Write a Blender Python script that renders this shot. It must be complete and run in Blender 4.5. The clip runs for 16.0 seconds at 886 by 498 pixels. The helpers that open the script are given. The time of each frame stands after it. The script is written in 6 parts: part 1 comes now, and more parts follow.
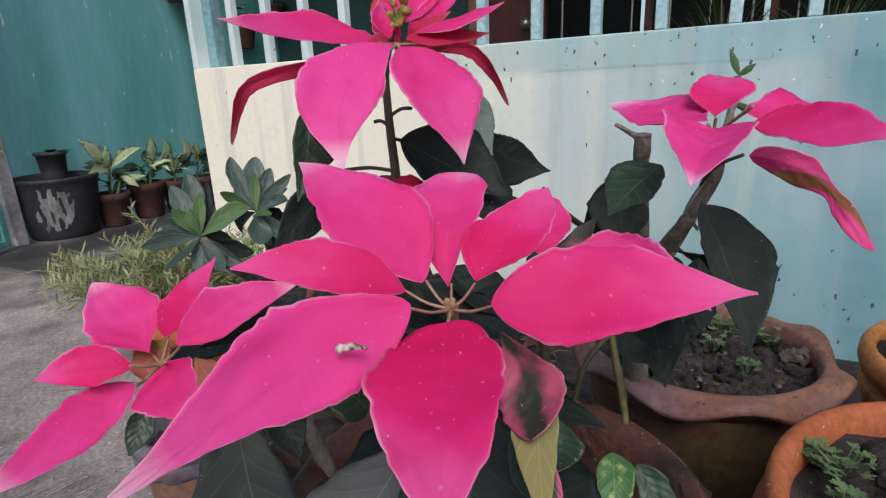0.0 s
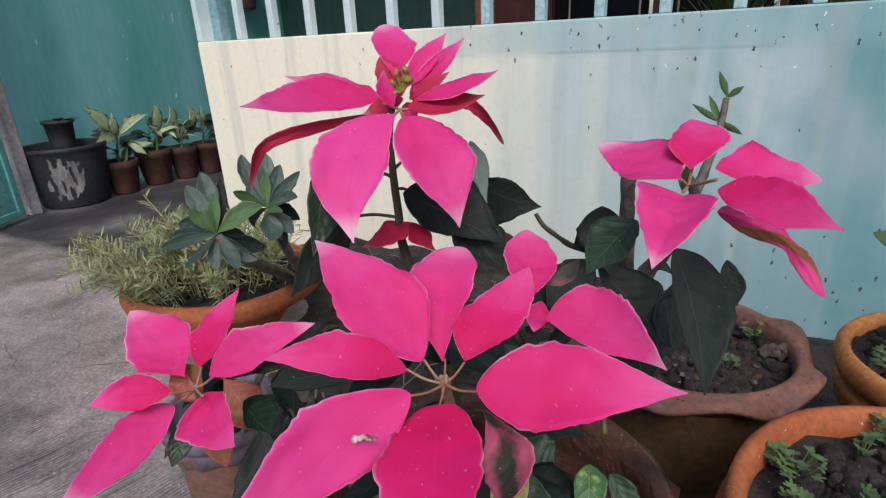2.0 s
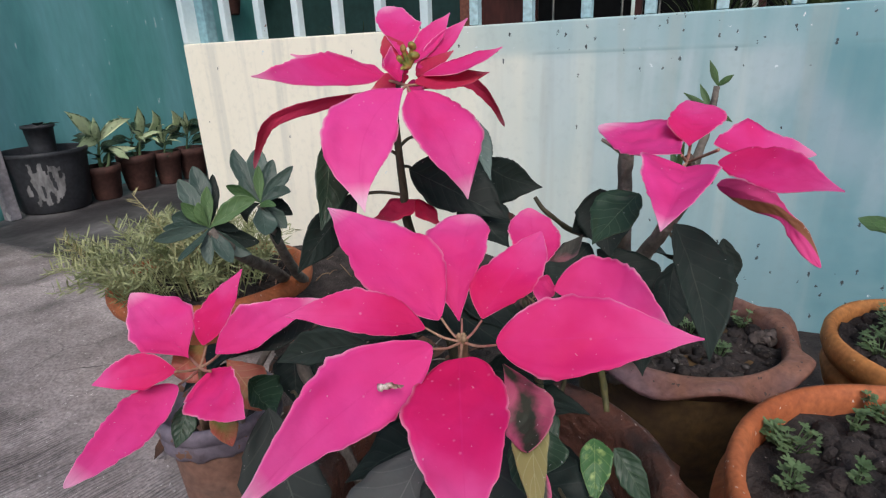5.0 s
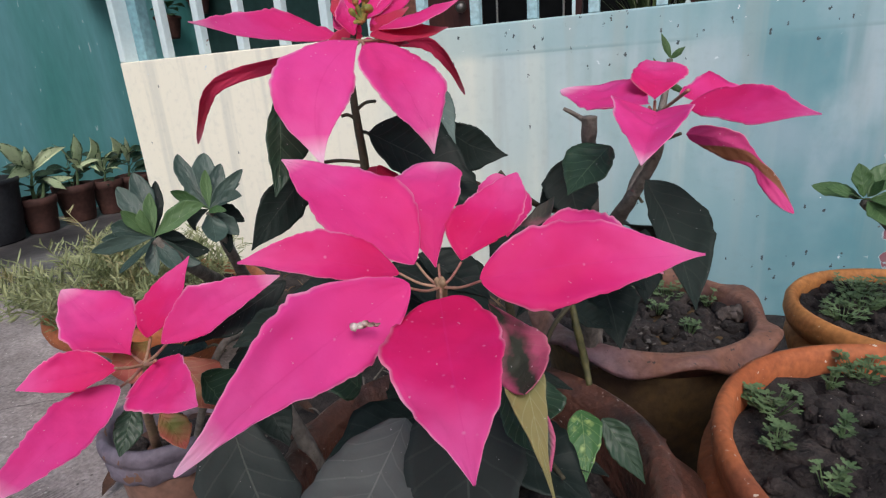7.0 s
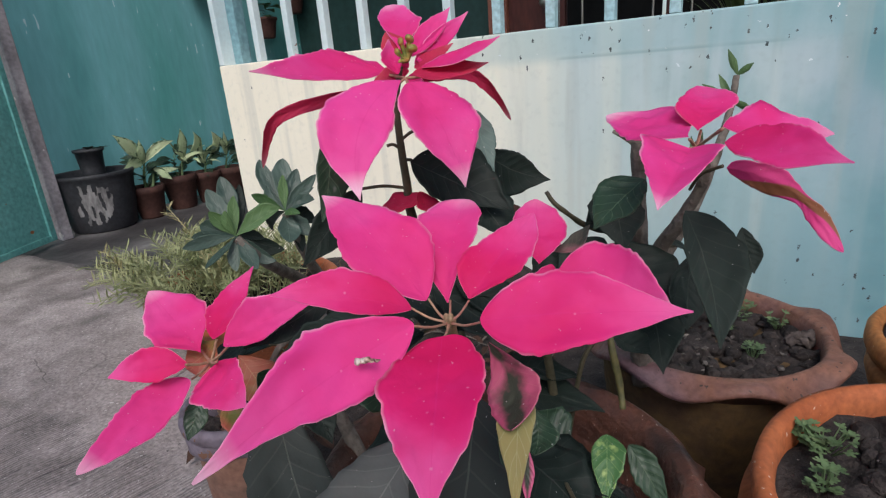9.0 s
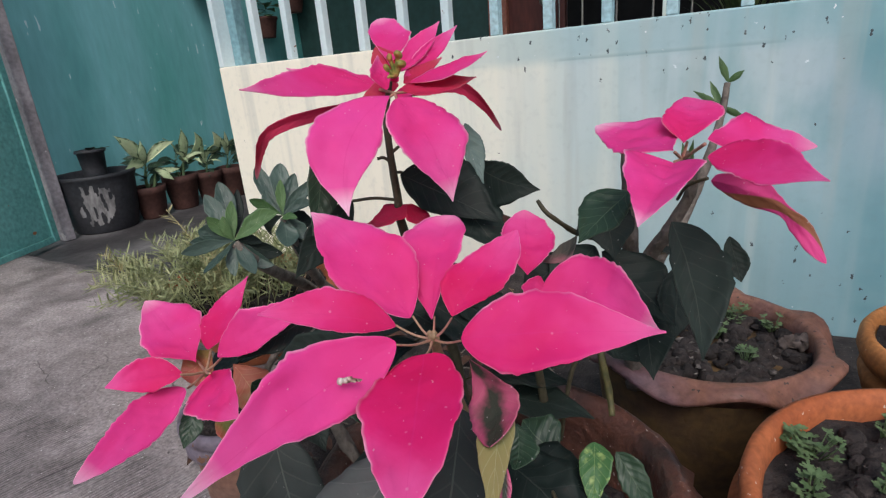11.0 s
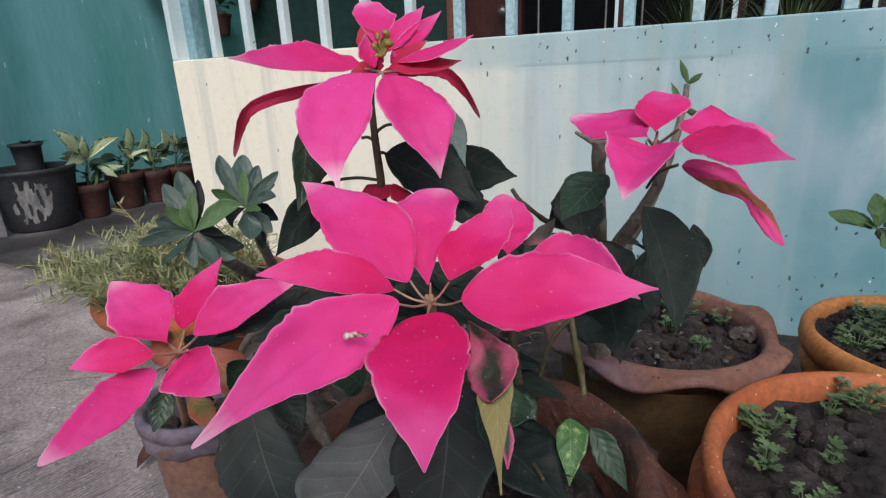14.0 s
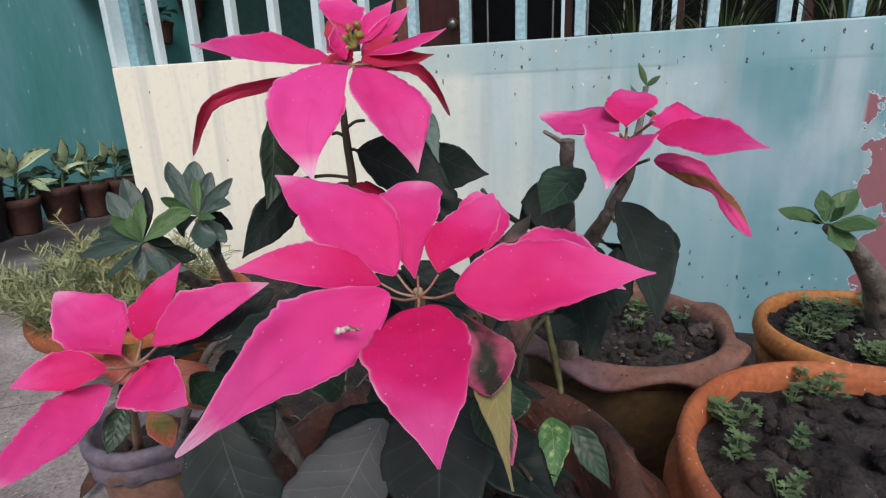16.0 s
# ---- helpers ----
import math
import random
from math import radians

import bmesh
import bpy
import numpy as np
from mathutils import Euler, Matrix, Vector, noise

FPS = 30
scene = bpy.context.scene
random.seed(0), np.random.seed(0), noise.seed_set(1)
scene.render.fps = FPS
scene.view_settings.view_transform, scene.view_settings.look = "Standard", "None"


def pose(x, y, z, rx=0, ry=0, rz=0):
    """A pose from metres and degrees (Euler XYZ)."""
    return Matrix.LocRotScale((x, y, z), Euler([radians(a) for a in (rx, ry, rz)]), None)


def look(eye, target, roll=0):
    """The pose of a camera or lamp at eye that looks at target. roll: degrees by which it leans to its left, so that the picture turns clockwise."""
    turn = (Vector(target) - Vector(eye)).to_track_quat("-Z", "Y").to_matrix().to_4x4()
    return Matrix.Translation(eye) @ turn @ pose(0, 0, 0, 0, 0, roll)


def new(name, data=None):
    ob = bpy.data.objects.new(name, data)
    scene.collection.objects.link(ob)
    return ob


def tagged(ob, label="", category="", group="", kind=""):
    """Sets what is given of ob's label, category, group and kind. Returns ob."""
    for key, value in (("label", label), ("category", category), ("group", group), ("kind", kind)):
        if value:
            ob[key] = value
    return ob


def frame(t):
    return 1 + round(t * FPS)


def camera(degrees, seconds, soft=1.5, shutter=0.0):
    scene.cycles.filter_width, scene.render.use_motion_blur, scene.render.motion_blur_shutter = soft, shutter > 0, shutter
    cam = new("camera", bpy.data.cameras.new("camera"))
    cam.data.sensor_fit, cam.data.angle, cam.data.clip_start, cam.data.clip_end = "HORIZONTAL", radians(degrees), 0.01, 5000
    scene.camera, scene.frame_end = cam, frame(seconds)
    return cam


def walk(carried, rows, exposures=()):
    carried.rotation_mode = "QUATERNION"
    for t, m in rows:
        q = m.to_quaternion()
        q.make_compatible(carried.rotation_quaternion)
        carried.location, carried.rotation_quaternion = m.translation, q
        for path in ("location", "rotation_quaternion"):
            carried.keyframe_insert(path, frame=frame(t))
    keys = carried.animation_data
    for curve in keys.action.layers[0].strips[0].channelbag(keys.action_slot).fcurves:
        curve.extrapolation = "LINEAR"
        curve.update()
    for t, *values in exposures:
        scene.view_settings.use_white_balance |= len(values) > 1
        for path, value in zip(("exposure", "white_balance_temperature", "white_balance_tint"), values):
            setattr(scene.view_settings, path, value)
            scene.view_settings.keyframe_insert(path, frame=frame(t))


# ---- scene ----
cam = camera(79.4, 16.0, soft=1.25)
PATH = [
    (0, (0.347, 0.028, 0.562), (-0.57, 1.716, 0.007), -2.3),
    (0.5, (0.349, 0.02, 0.59), (-0.571, 1.683, -0.031), -2.8),
    (1, (0.353, 0.014, 0.612), (-0.57, 1.668, -0.033), -2.3),
    (1.5, (0.359, 0.015, 0.625), (-0.544, 1.658, -0.072), -2.3),
    (2, (0.363, 0.014, 0.63), (-0.554, 1.643, -0.08), -2.5),
    (2.5, (0.36, 0.013, 0.628), (-0.569, 1.632, -0.091), -2.3),
    (3, (0.359, 0.013, 0.625), (-0.565, 1.632, -0.098), -1.9),
    (3.5, (0.362, 0.007, 0.624), (-0.561, 1.634, -0.082), -1.8),
    (3.7, (0.362, 0.005, 0.623), (-0.57, 1.629, -0.081), -2.0),
    (5.8, (0.35, -0.005, 0.589), (-0.469, 1.698, -0.068), -2.6),
    (6, (0.351, -0.003, 0.582), (-0.459, 1.707, -0.066), -2.7),
    (6.5, (0.346, 0.0, 0.575), (-0.415, 1.738, -0.057), -3.6),
    (7, (0.341, 0.003, 0.568), (-0.393, 1.758, -0.049), -4.1),
    (7.5, (0.347, 0.002, 0.574), (-0.471, 1.719, -0.046), -4.2),
    (8, (0.355, 0.002, 0.58), (-0.539, 1.681, -0.04), -4.2),
    (8.5, (0.366, 0.003, 0.586), (-0.583, 1.648, -0.042), -4.4),
    (9, (0.376, 0.004, 0.593), (-0.62, 1.623, -0.03), -4.6),
    (11.3, (0.386, 0.008, 0.604), (-0.617, 1.62, -0.03), -4.9),
    (11.5, (0.386, 0.009, 0.604), (-0.615, 1.62, -0.03), -4.9),
    (12, (0.383, 0.004, 0.604), (-0.578, 1.644, -0.018), -4.2),
    (12.5, (0.384, -0.003, 0.603), (-0.553, 1.654, -0.013), -3.8),
    (13, (0.38, -0.009, 0.599), (-0.523, 1.666, -0.015), -3.1),
    (13.5, (0.377, -0.013, 0.594), (-0.504, 1.674, -0.021), -2.9),
    (14, (0.371, -0.014, 0.587), (-0.478, 1.69, -0.026), -2.5),
    (14.5, (0.363, -0.016, 0.58), (-0.443, 1.714, -0.015), -1.9),
    (15, (0.357, -0.017, 0.577), (-0.406, 1.737, -0.008), -2.2),
    (15.5, (0.354, -0.015, 0.577), (-0.367, 1.759, 0.001), -2.3),
    (16, (0.352, -0.014, 0.575), (-0.338, 1.772, -0.002), -2.2),
]
walk(cam, [(t, look(eye, target, roll)) for t, eye, target, roll in PATH])

# ---- world, sun, exposure ----
world = bpy.data.worlds.new("world")
world.use_nodes = True
scene.world = world
wt = world.node_tree
sky = wt.nodes.new("ShaderNodeTexSky")
sky.sky_type, sky.sun_disc = "NISHITA", False
sky.sun_elevation, sky.sun_rotation = radians(48), radians(150)
sky.air_density, sky.dust_density, sky.ozone_density = 1.0, 3.0, 1.0
wt.links.new(sky.outputs[0], wt.nodes["Background"].inputs[0])
wt.nodes["Background"].inputs[1].default_value = 0.12
sun = new("sun", bpy.data.lights.new("sun", "SUN"))
sun.data.energy, sun.data.angle, sun.data.color = 1.1, radians(25), (1.0, 0.965, 0.985)
sun.matrix_world = look((1.6, -2.4, 3.4), (0, 0, 0))
scene.view_settings.exposure = 0.42

# ---- materials ----


def mat(name, colours, scale=8.0, fine=120.0, rough=0.7, metal=0.0, bump=0.3, depth=0.002, specks=None, spec=0.4, stretch=(1, 1, 1), grain=0.45, groove=None):
    """Two noise scales over two or three colours, a fine bump, and optional specks (colour, scale, threshold)."""
    m = bpy.data.materials.new(name)
    m.use_nodes = True
    nt = m.node_tree
    n, l = nt.nodes, nt.links
    b = n["Principled BSDF"]
    b.inputs["Roughness"].default_value, b.inputs["Metallic"].default_value = rough, metal
    b.inputs["Specular IOR Level"].default_value = spec
    tc = n.new("ShaderNodeTexCoord")
    mp = n.new("ShaderNodeMapping")
    mp.inputs["Scale"].default_value = stretch
    l.new(tc.outputs["Object"], mp.inputs["Vector"])
    big = n.new("ShaderNodeTexNoise")
    big.inputs["Scale"].default_value, big.inputs["Detail"].default_value = scale, 5
    small = n.new("ShaderNodeTexNoise")
    small.inputs["Scale"].default_value, small.inputs["Detail"].default_value = fine, 4
    for t in (big, small):
        l.new(mp.outputs[0], t.inputs["Vector"])
    ramp = n.new("ShaderNodeValToRGB")
    e = ramp.color_ramp.elements
    stops = [0.32, 0.68] if len(colours) == 2 else [0.3, 0.5, 0.7]
    while len(e) < len(colours):
        e.new(0.5)
    for k, c in enumerate(colours):
        e[k].position, e[k].color = stops[k], (*c, 1)
    l.new(big.outputs["Fac"], ramp.inputs[0])
    mul = n.new("ShaderNodeMix")
    mul.data_type, mul.blend_type = "RGBA", "MULTIPLY"
    mul.inputs[0].default_value = grain
    l.new(ramp.outputs[0], mul.inputs[6])
    grey = n.new("ShaderNodeValToRGB")
    grey.color_ramp.elements[0].color, grey.color_ramp.elements[1].color = (0.35, 0.35, 0.35, 1), (1.25, 1.25, 1.25, 1)
    grey.color_ramp.elements[0].position, grey.color_ramp.elements[1].position = 0.3, 0.7
    l.new(small.outputs["Fac"], grey.inputs[0])
    l.new(grey.outputs[0], mul.inputs[7])
    col = mul.outputs[2]
    if specks:
        sp = n.new("ShaderNodeTexNoise")
        sp.inputs["Scale"].default_value, sp.inputs["Detail"].default_value = specks[1], 2
        l.new(mp.outputs[0], sp.inputs["Vector"])
        th = n.new("ShaderNodeMath")
        th.operation = "GREATER_THAN"
        th.inputs[1].default_value = specks[2]
        l.new(sp.outputs["Fac"], th.inputs[0])
        mx = n.new("ShaderNodeMix")
        mx.data_type = "RGBA"
        l.new(th.outputs[0], mx.inputs[0])
        l.new(col, mx.inputs[6])
        mx.inputs[7].default_value = (*specks[0], 1)
        col = mx.outputs[2]
    add = n.new("ShaderNodeMath")
    l.new(big.outputs["Fac"], add.inputs[0])
    l.new(small.outputs["Fac"], add.inputs[1])
    if groove:  # broom lines (direction, lines a metre, strength) up to a trowelled stretch (normal, distance), stains and hair cracks

        def step(value, lo, hi, low=0.0, high=1.0):
            k = n.new("ShaderNodeMapRange")
            for name, v in (("From Min", lo), ("From Max", hi), ("To Min", low), ("To Max", high)):
                k.inputs[name].default_value = v
            l.new(value, k.inputs["Value"])
            return k.outputs[0]

        def calc(op, p, q):
            k = n.new("ShaderNodeMath")
            k.operation = op
            for slot, v in ((0, p), (1, q)):
                if isinstance(v, float):
                    k.inputs[slot].default_value = v
                else:
                    l.new(v, k.inputs[slot])
            return k.outputs[0]

        def cloud(scale, detail):
            k = n.new("ShaderNodeTexNoise")
            k.inputs["Scale"].default_value, k.inputs["Detail"].default_value = scale, detail
            l.new(tc.outputs["Object"], k.inputs["Vector"])
            return k.outputs["Fac"]

        gm, g, xyz = n.new("ShaderNodeMapping"), n.new("ShaderNodeTexNoise"), n.new("ShaderNodeSeparateXYZ")
        gm.vector_type = "TEXTURE"
        gm.inputs["Rotation"].default_value = (0, 0, groove[0])
        gm.inputs["Scale"].default_value = (1 / 3.0, 1 / groove[1], 1)
        g.inputs["Scale"].default_value, g.inputs["Detail"].default_value = 1.0, 2
        l.new(tc.outputs["Object"], gm.inputs["Vector"])
        l.new(gm.outputs[0], g.inputs["Vector"])
        l.new(tc.outputs["Object"], xyz.inputs[0])
        side = calc("ADD", calc("MULTIPLY", xyz.outputs[0], groove[3]), calc("MULTIPLY", xyz.outputs[1], groove[4]))
        zone = step(calc("ADD", side, calc("MULTIPLY", calc("SUBTRACT", cloud(9, 4), 0.5), 0.16)), groove[5] - 0.015, groove[5] + 0.02)
        comb = n.new("ShaderNodeTexWave")
        comb.bands_direction, comb.wave_profile = "Y", "SIN"
        comb.inputs["Scale"].default_value, comb.inputs["Distortion"].default_value = 0.36, 2.2
        comb.inputs["Detail"].default_value, comb.inputs["Detail Scale"].default_value = 3.0, 1.4
        l.new(gm.outputs[0], comb.inputs["Vector"])
        strokes = calc("MAXIMUM", step(comb.outputs["Fac"], 0.42, 0.18, 0.0, 0.8), step(g.outputs["Fac"], 0.42, 0.34))
        cut = calc("MULTIPLY", strokes, calc("MULTIPLY", zone, step(cloud(14, 3), 0.35, 0.5, 0.35, 1.0)))
        vo = n.new("ShaderNodeTexVoronoi")
        vo.feature = "DISTANCE_TO_EDGE"
        vo.inputs["Scale"].default_value = 4.5
        warp = n.new("ShaderNodeVectorMath")
        wn = n.new("ShaderNodeTexNoise")
        wn.inputs["Scale"].default_value, wn.inputs["Detail"].default_value = 8, 5
        l.new(tc.outputs["Object"], wn.inputs["Vector"])
        warp.operation = "MULTIPLY_ADD"
        warp.inputs[1].default_value = (0.12, 0.12, 0.0)
        l.new(wn.outputs["Color"], warp.inputs[0])
        l.new(tc.outputs["Object"], warp.inputs[2])
        l.new(warp.outputs[0], vo.inputs["Vector"])
        crack = calc("MULTIPLY", step(vo.outputs["Distance"], 0.009, 0.002), step(cloud(3, 2), 0.56, 0.64))
        pits = step(cloud(95, 3), 0.68, 0.74)
        dark = calc("MULTIPLY", step(cloud(6, 6), 0.36, 0.62, 0.66, 1.10), step(cloud(32, 5), 0.34, 0.62, 0.88, 1.06))
        dark = calc("MULTIPLY", dark, calc("SUBTRACT", 1.0, calc("MULTIPLY", calc("MAXIMUM", calc("MAXIMUM", cut, crack), pits), 0.50)))
        worn = n.new("ShaderNodeMix")
        worn.data_type, worn.blend_type = "RGBA", "MULTIPLY"
        worn.inputs[0].default_value = 1.0
        l.new(col, worn.inputs[6])
        l.new(dark, worn.inputs[7])
        col = worn.outputs[2]
        more = n.new("ShaderNodeMath")
        more.operation = "SUBTRACT"
        l.new(add.outputs[0], more.inputs[0])
        l.new(calc("MULTIPLY", calc("ADD", calc("MAXIMUM", cut, crack), pits), groove[2]), more.inputs[1])
        add = more
    l.new(col, b.inputs["Base Color"])
    bp = n.new("ShaderNodeBump")
    bp.inputs["Strength"].default_value, bp.inputs["Distance"].default_value = bump, depth
    l.new(add.outputs[0], bp.inputs["Height"])
    l.new(bp.outputs[0], b.inputs["Normal"])
    return m


def leaf_mat(name, colour, other, vein, edge, rough=0.45, glow=0.25, veins=7.0, sides=0.3, patch=None, dust=0.66, spec=0.35, base=None, end=None, drops=0.0, rim=0.968, fringe=0.36, band=None):
    """A leaf: blade colour in two tones, midrib and side veins from its own u, v, a paler margin, dust and a share of light let through.
    patch: (colour, scale, threshold) for blotches."""
    m = bpy.data.materials.new(name)
    m.use_nodes = True
    nt = m.node_tree
    n, l = nt.nodes, nt.links
    b = n["Principled BSDF"]
    b.inputs["Roughness"].default_value = rough
    b.inputs["Specular IOR Level"].default_value = spec

    def math(op, *args):
        k = n.new("ShaderNodeMath")
        k.operation = op
        for i, a in enumerate(args):
            if isinstance(a, (int, float)):
                k.inputs[i].default_value = a
            else:
                l.new(a, k.inputs[i])
        return k.outputs[0]

    def mix(f, a, c):
        k = n.new("ShaderNodeMix")
        k.data_type = "RGBA"
        for s, v in ((0, f), (6, a), (7, c)):
            if isinstance(v, tuple):
                k.inputs[s].default_value = (*v, 1)
            elif isinstance(v, float):
                k.inputs[s].default_value = v
            else:
                l.new(v, k.inputs[s])
        return k.outputs[2]

    tc, sep, info = n.new("ShaderNodeTexCoord"), n.new("ShaderNodeSeparateXYZ"), n.new("ShaderNodeObjectInfo")
    l.new(tc.outputs["UV"], sep.inputs[0])
    across = math("ABSOLUTE", math("SUBTRACT", math("MULTIPLY", sep.outputs[0], 2.0), 1.0))
    along = sep.outputs[1]
    big, small = n.new("ShaderNodeTexNoise"), n.new("ShaderNodeTexNoise")
    big.inputs["Scale"].default_value, small.inputs["Scale"].default_value = 38, 420
    big.inputs["Detail"].default_value = small.inputs["Detail"].default_value = 3
    l.new(tc.outputs["Object"], big.inputs["Vector"])
    l.new(tc.outputs["Object"], small.inputs["Vector"])
    own = n.new("ShaderNodeRGBToBW")
    l.new(info.outputs["Color"], own.inputs[0])
    tone = math("ADD", math("MULTIPLY", math("SUBTRACT", big.outputs["Fac"], 0.5), 0.8), own.outputs[0])
    col = mix(tone, colour, other)
    if base:  # deeper towards the petiole, paler towards the tip, each bract to its own degree
        wander = math("ADD", along, math("MULTIPLY", math("SUBTRACT", big.outputs["Fac"], 0.5), 0.7))
        near, far = n.new("ShaderNodeMapRange"), n.new("ShaderNodeMapRange")
        for k, lo, hi in ((near, 0.62, 0.0), (far, 0.45, 1.08)):
            k.interpolation_type = "SMOOTHSTEP"
            k.inputs["From Min"].default_value, k.inputs["From Max"].default_value = min(lo, hi), max(lo, hi)
            if lo > hi:
                k.inputs["To Min"].default_value, k.inputs["To Max"].default_value = 1.0, 0.0
            l.new(wander, k.inputs["Value"])
        col = mix(math("MULTIPLY", near.outputs[0], math("SUBTRACT", 0.75, math("MULTIPLY", own.outputs[0], 0.75))), col, base)
        col = mix(math("MULTIPLY", far.outputs[0], 0.8), col, end)
    rib = math("LESS_THAN", across, 0.02)
    wave = math("FRACT", math("SUBTRACT", math("MULTIPLY", along, veins), math("MULTIPLY", across, 1.6)))
    side = math("MULTIPLY", math("LESS_THAN", math("ABSOLUTE", math("SUBTRACT", wave, 0.5)), 0.045), sides)
    col = mix(math("MAXIMUM", math("MULTIPLY", rib, min(0.7, 0.2 + sides)), side), col, vein)
    if patch:
        pn = n.new("ShaderNodeTexNoise")
        pn.inputs["Scale"].default_value, pn.inputs["Detail"].default_value = patch[1], 4
        l.new(tc.outputs["Object"], pn.inputs["Vector"])
        shape = math("SUBTRACT", math("ADD", pn.outputs["Fac"], patch[3] if len(patch) > 3 else 0.0), math("MULTIPLY", across, 0.24 if len(patch) > 3 else 0.0))
        soft = n.new("ShaderNodeMapRange")
        soft.inputs["From Min"].default_value, soft.inputs["From Max"].default_value = patch[2] - 0.05, patch[2] + 0.09
        l.new(shape, soft.inputs["Value"])
        col = mix(soft.outputs[0], col, patch[0])
    if band:  # a stretch of the blade where the dry underside is turned out
        stretch = n.new("ShaderNodeMapRange")
        stretch.inputs["From Min"].default_value, stretch.inputs["From Max"].default_value = 0.17, 0.13
        l.new(math("ABSOLUTE", math("SUBTRACT", math("ADD", along, math("MULTIPLY", math("SUBTRACT", sep.outputs[0], 0.5), 0.55)), band[1])), stretch.inputs["Value"])
        col = mix(stretch.outputs[0], col, band[0])
    skirt = n.new("ShaderNodeMapRange")
    skirt.inputs["From Min"].default_value, skirt.inputs["From Max"].default_value = rim - 0.035, rim + 0.02
    l.new(math("ADD", across, math("MULTIPLY", math("SUBTRACT", big.outputs["Fac"], 0.5), 0.5 * (1.0 - rim) + 0.05)), skirt.inputs["Value"])
    patchy = n.new("ShaderNodeMapRange")  # bleached along some stretches of the margin only
    patchy.inputs["From Min"].default_value, patchy.inputs["From Max"].default_value = 0.36, 0.66
    patchy.inputs["To Min"].default_value, patchy.inputs["To Max"].default_value = 0.10, 1.55
    l.new(big.outputs["Fac"], patchy.inputs["Value"])
    col = mix(math("MINIMUM", math("MULTIPLY", math("MULTIPLY", skirt.outputs[0], fringe), patchy.outputs[0]), 1.0), col, edge)
    if base:  # the very tip is bleached
        tip = n.new("ShaderNodeMapRange")
        tip.inputs["From Min"].default_value, tip.inputs["From Max"].default_value = 0.82, 0.97
        l.new(along, tip.inputs["Value"])
        col = mix(math("MULTIPLY", tip.outputs[0], math("MAXIMUM", math("MULTIPLY", math("SUBTRACT", own.outputs[0], 0.3), 1.9), 0.0)), col, edge)
    spots = math("MULTIPLY", math("GREATER_THAN", small.outputs["Fac"], dust), 0.4)
    col = mix(spots, col, (0.75, 0.7, 0.72))
    if drops:  # dried water marks
        vo, hue = n.new("ShaderNodeTexVoronoi"), n.new("ShaderNodeSeparateColor")
        vo.inputs["Scale"].default_value = drops
        l.new(tc.outputs["Object"], vo.inputs["Vector"])
        l.new(vo.outputs["Color"], hue.inputs[0])
        ring = n.new("ShaderNodeMapRange")
        ring.inputs["From Min"].default_value, ring.inputs["From Max"].default_value = 0.17, 0.04
        l.new(math("ADD", vo.outputs["Distance"], math("MULTIPLY", math("SUBTRACT", small.outputs["Fac"], 0.5), 0.25)), ring.inputs["Value"])
        col = mix(math("MULTIPLY", math("MULTIPLY", ring.outputs[0], math("GREATER_THAN", hue.outputs[0], 0.80)), math("MULTIPLY", hue.outputs[1], 0.45)), col, (0.86, 0.52, 0.70))
    l.new(col, b.inputs["Base Color"])
    bp = n.new("ShaderNodeBump")
    bp.inputs["Strength"].default_value, bp.inputs["Distance"].default_value = 0.5, 0.0008
    pucker = math("MULTIPLY", math("COSINE", math("MULTIPLY", wave, 6.2832)), math("MULTIPLY", math("ADD", big.outputs["Fac"], 0.1), -0.4))
    crimp = n.new("ShaderNodeTexNoise")
    crimp.inputs["Scale"].default_value, crimp.inputs["Detail"].default_value = 130, 3
    l.new(tc.outputs["Object"], crimp.inputs["Vector"])
    relief = math("ADD", math("ADD", math("MULTIPLY", big.outputs["Fac"], 0.9), math("MULTIPLY", small.outputs["Fac"], 0.35)), math("ADD", pucker, math("MULTIPLY", crimp.outputs["Fac"], 0.8)))
    l.new(math("SUBTRACT", relief, math("ADD", side, rib)), bp.inputs["Height"])
    l.new(bp.outputs[0], b.inputs["Normal"])
    tr, ms = n.new("ShaderNodeBsdfTranslucent"), n.new("ShaderNodeMixShader")
    l.new(col, tr.inputs["Color"])
    ms.inputs[0].default_value = glow
    l.new(b.outputs[0], ms.inputs[1])
    l.new(tr.outputs[0], ms.inputs[2])
    l.new(ms.outputs[0], n["Material Output"].inputs["Surface"])
    return m


bract_pink = leaf_mat("bract_pink", (0.77, 0.020, 0.200), (0.85, 0.080, 0.395), (0.76, 0.04, 0.27), (0.95, 0.60, 0.76), rough=0.6, glow=0.40, veins=9, sides=0.04, dust=0.74, spec=0.22, base=(0.71, 0.011, 0.118), end=(0.88, 0.145, 0.46), drops=230, rim=0.972, fringe=0.45)
bract_red = leaf_mat("bract_red", (0.58, 0.022, 0.085), (0.66, 0.04, 0.13), (0.5, 0.05, 0.1), (0.75, 0.25, 0.33), rough=0.55, glow=0.42, veins=9, sides=0.1, dust=0.74, spec=0.25, base=(0.60, 0.016, 0.075), end=(0.56, 0.075, 0.10))
bract_faded = leaf_mat("bract_faded", (0.66, 0.035, 0.20), (0.72, 0.07, 0.28), (0.7, 0.1, 0.25), (0.85, 0.45, 0.58), rough=0.55, glow=0.3, veins=9, sides=0.12, spec=0.25, patch=((0.30, 0.10, 0.06), 30, 0.64), dust=0.72, band=((0.30, 0.12, 0.065), 0.52), fringe=0.6)
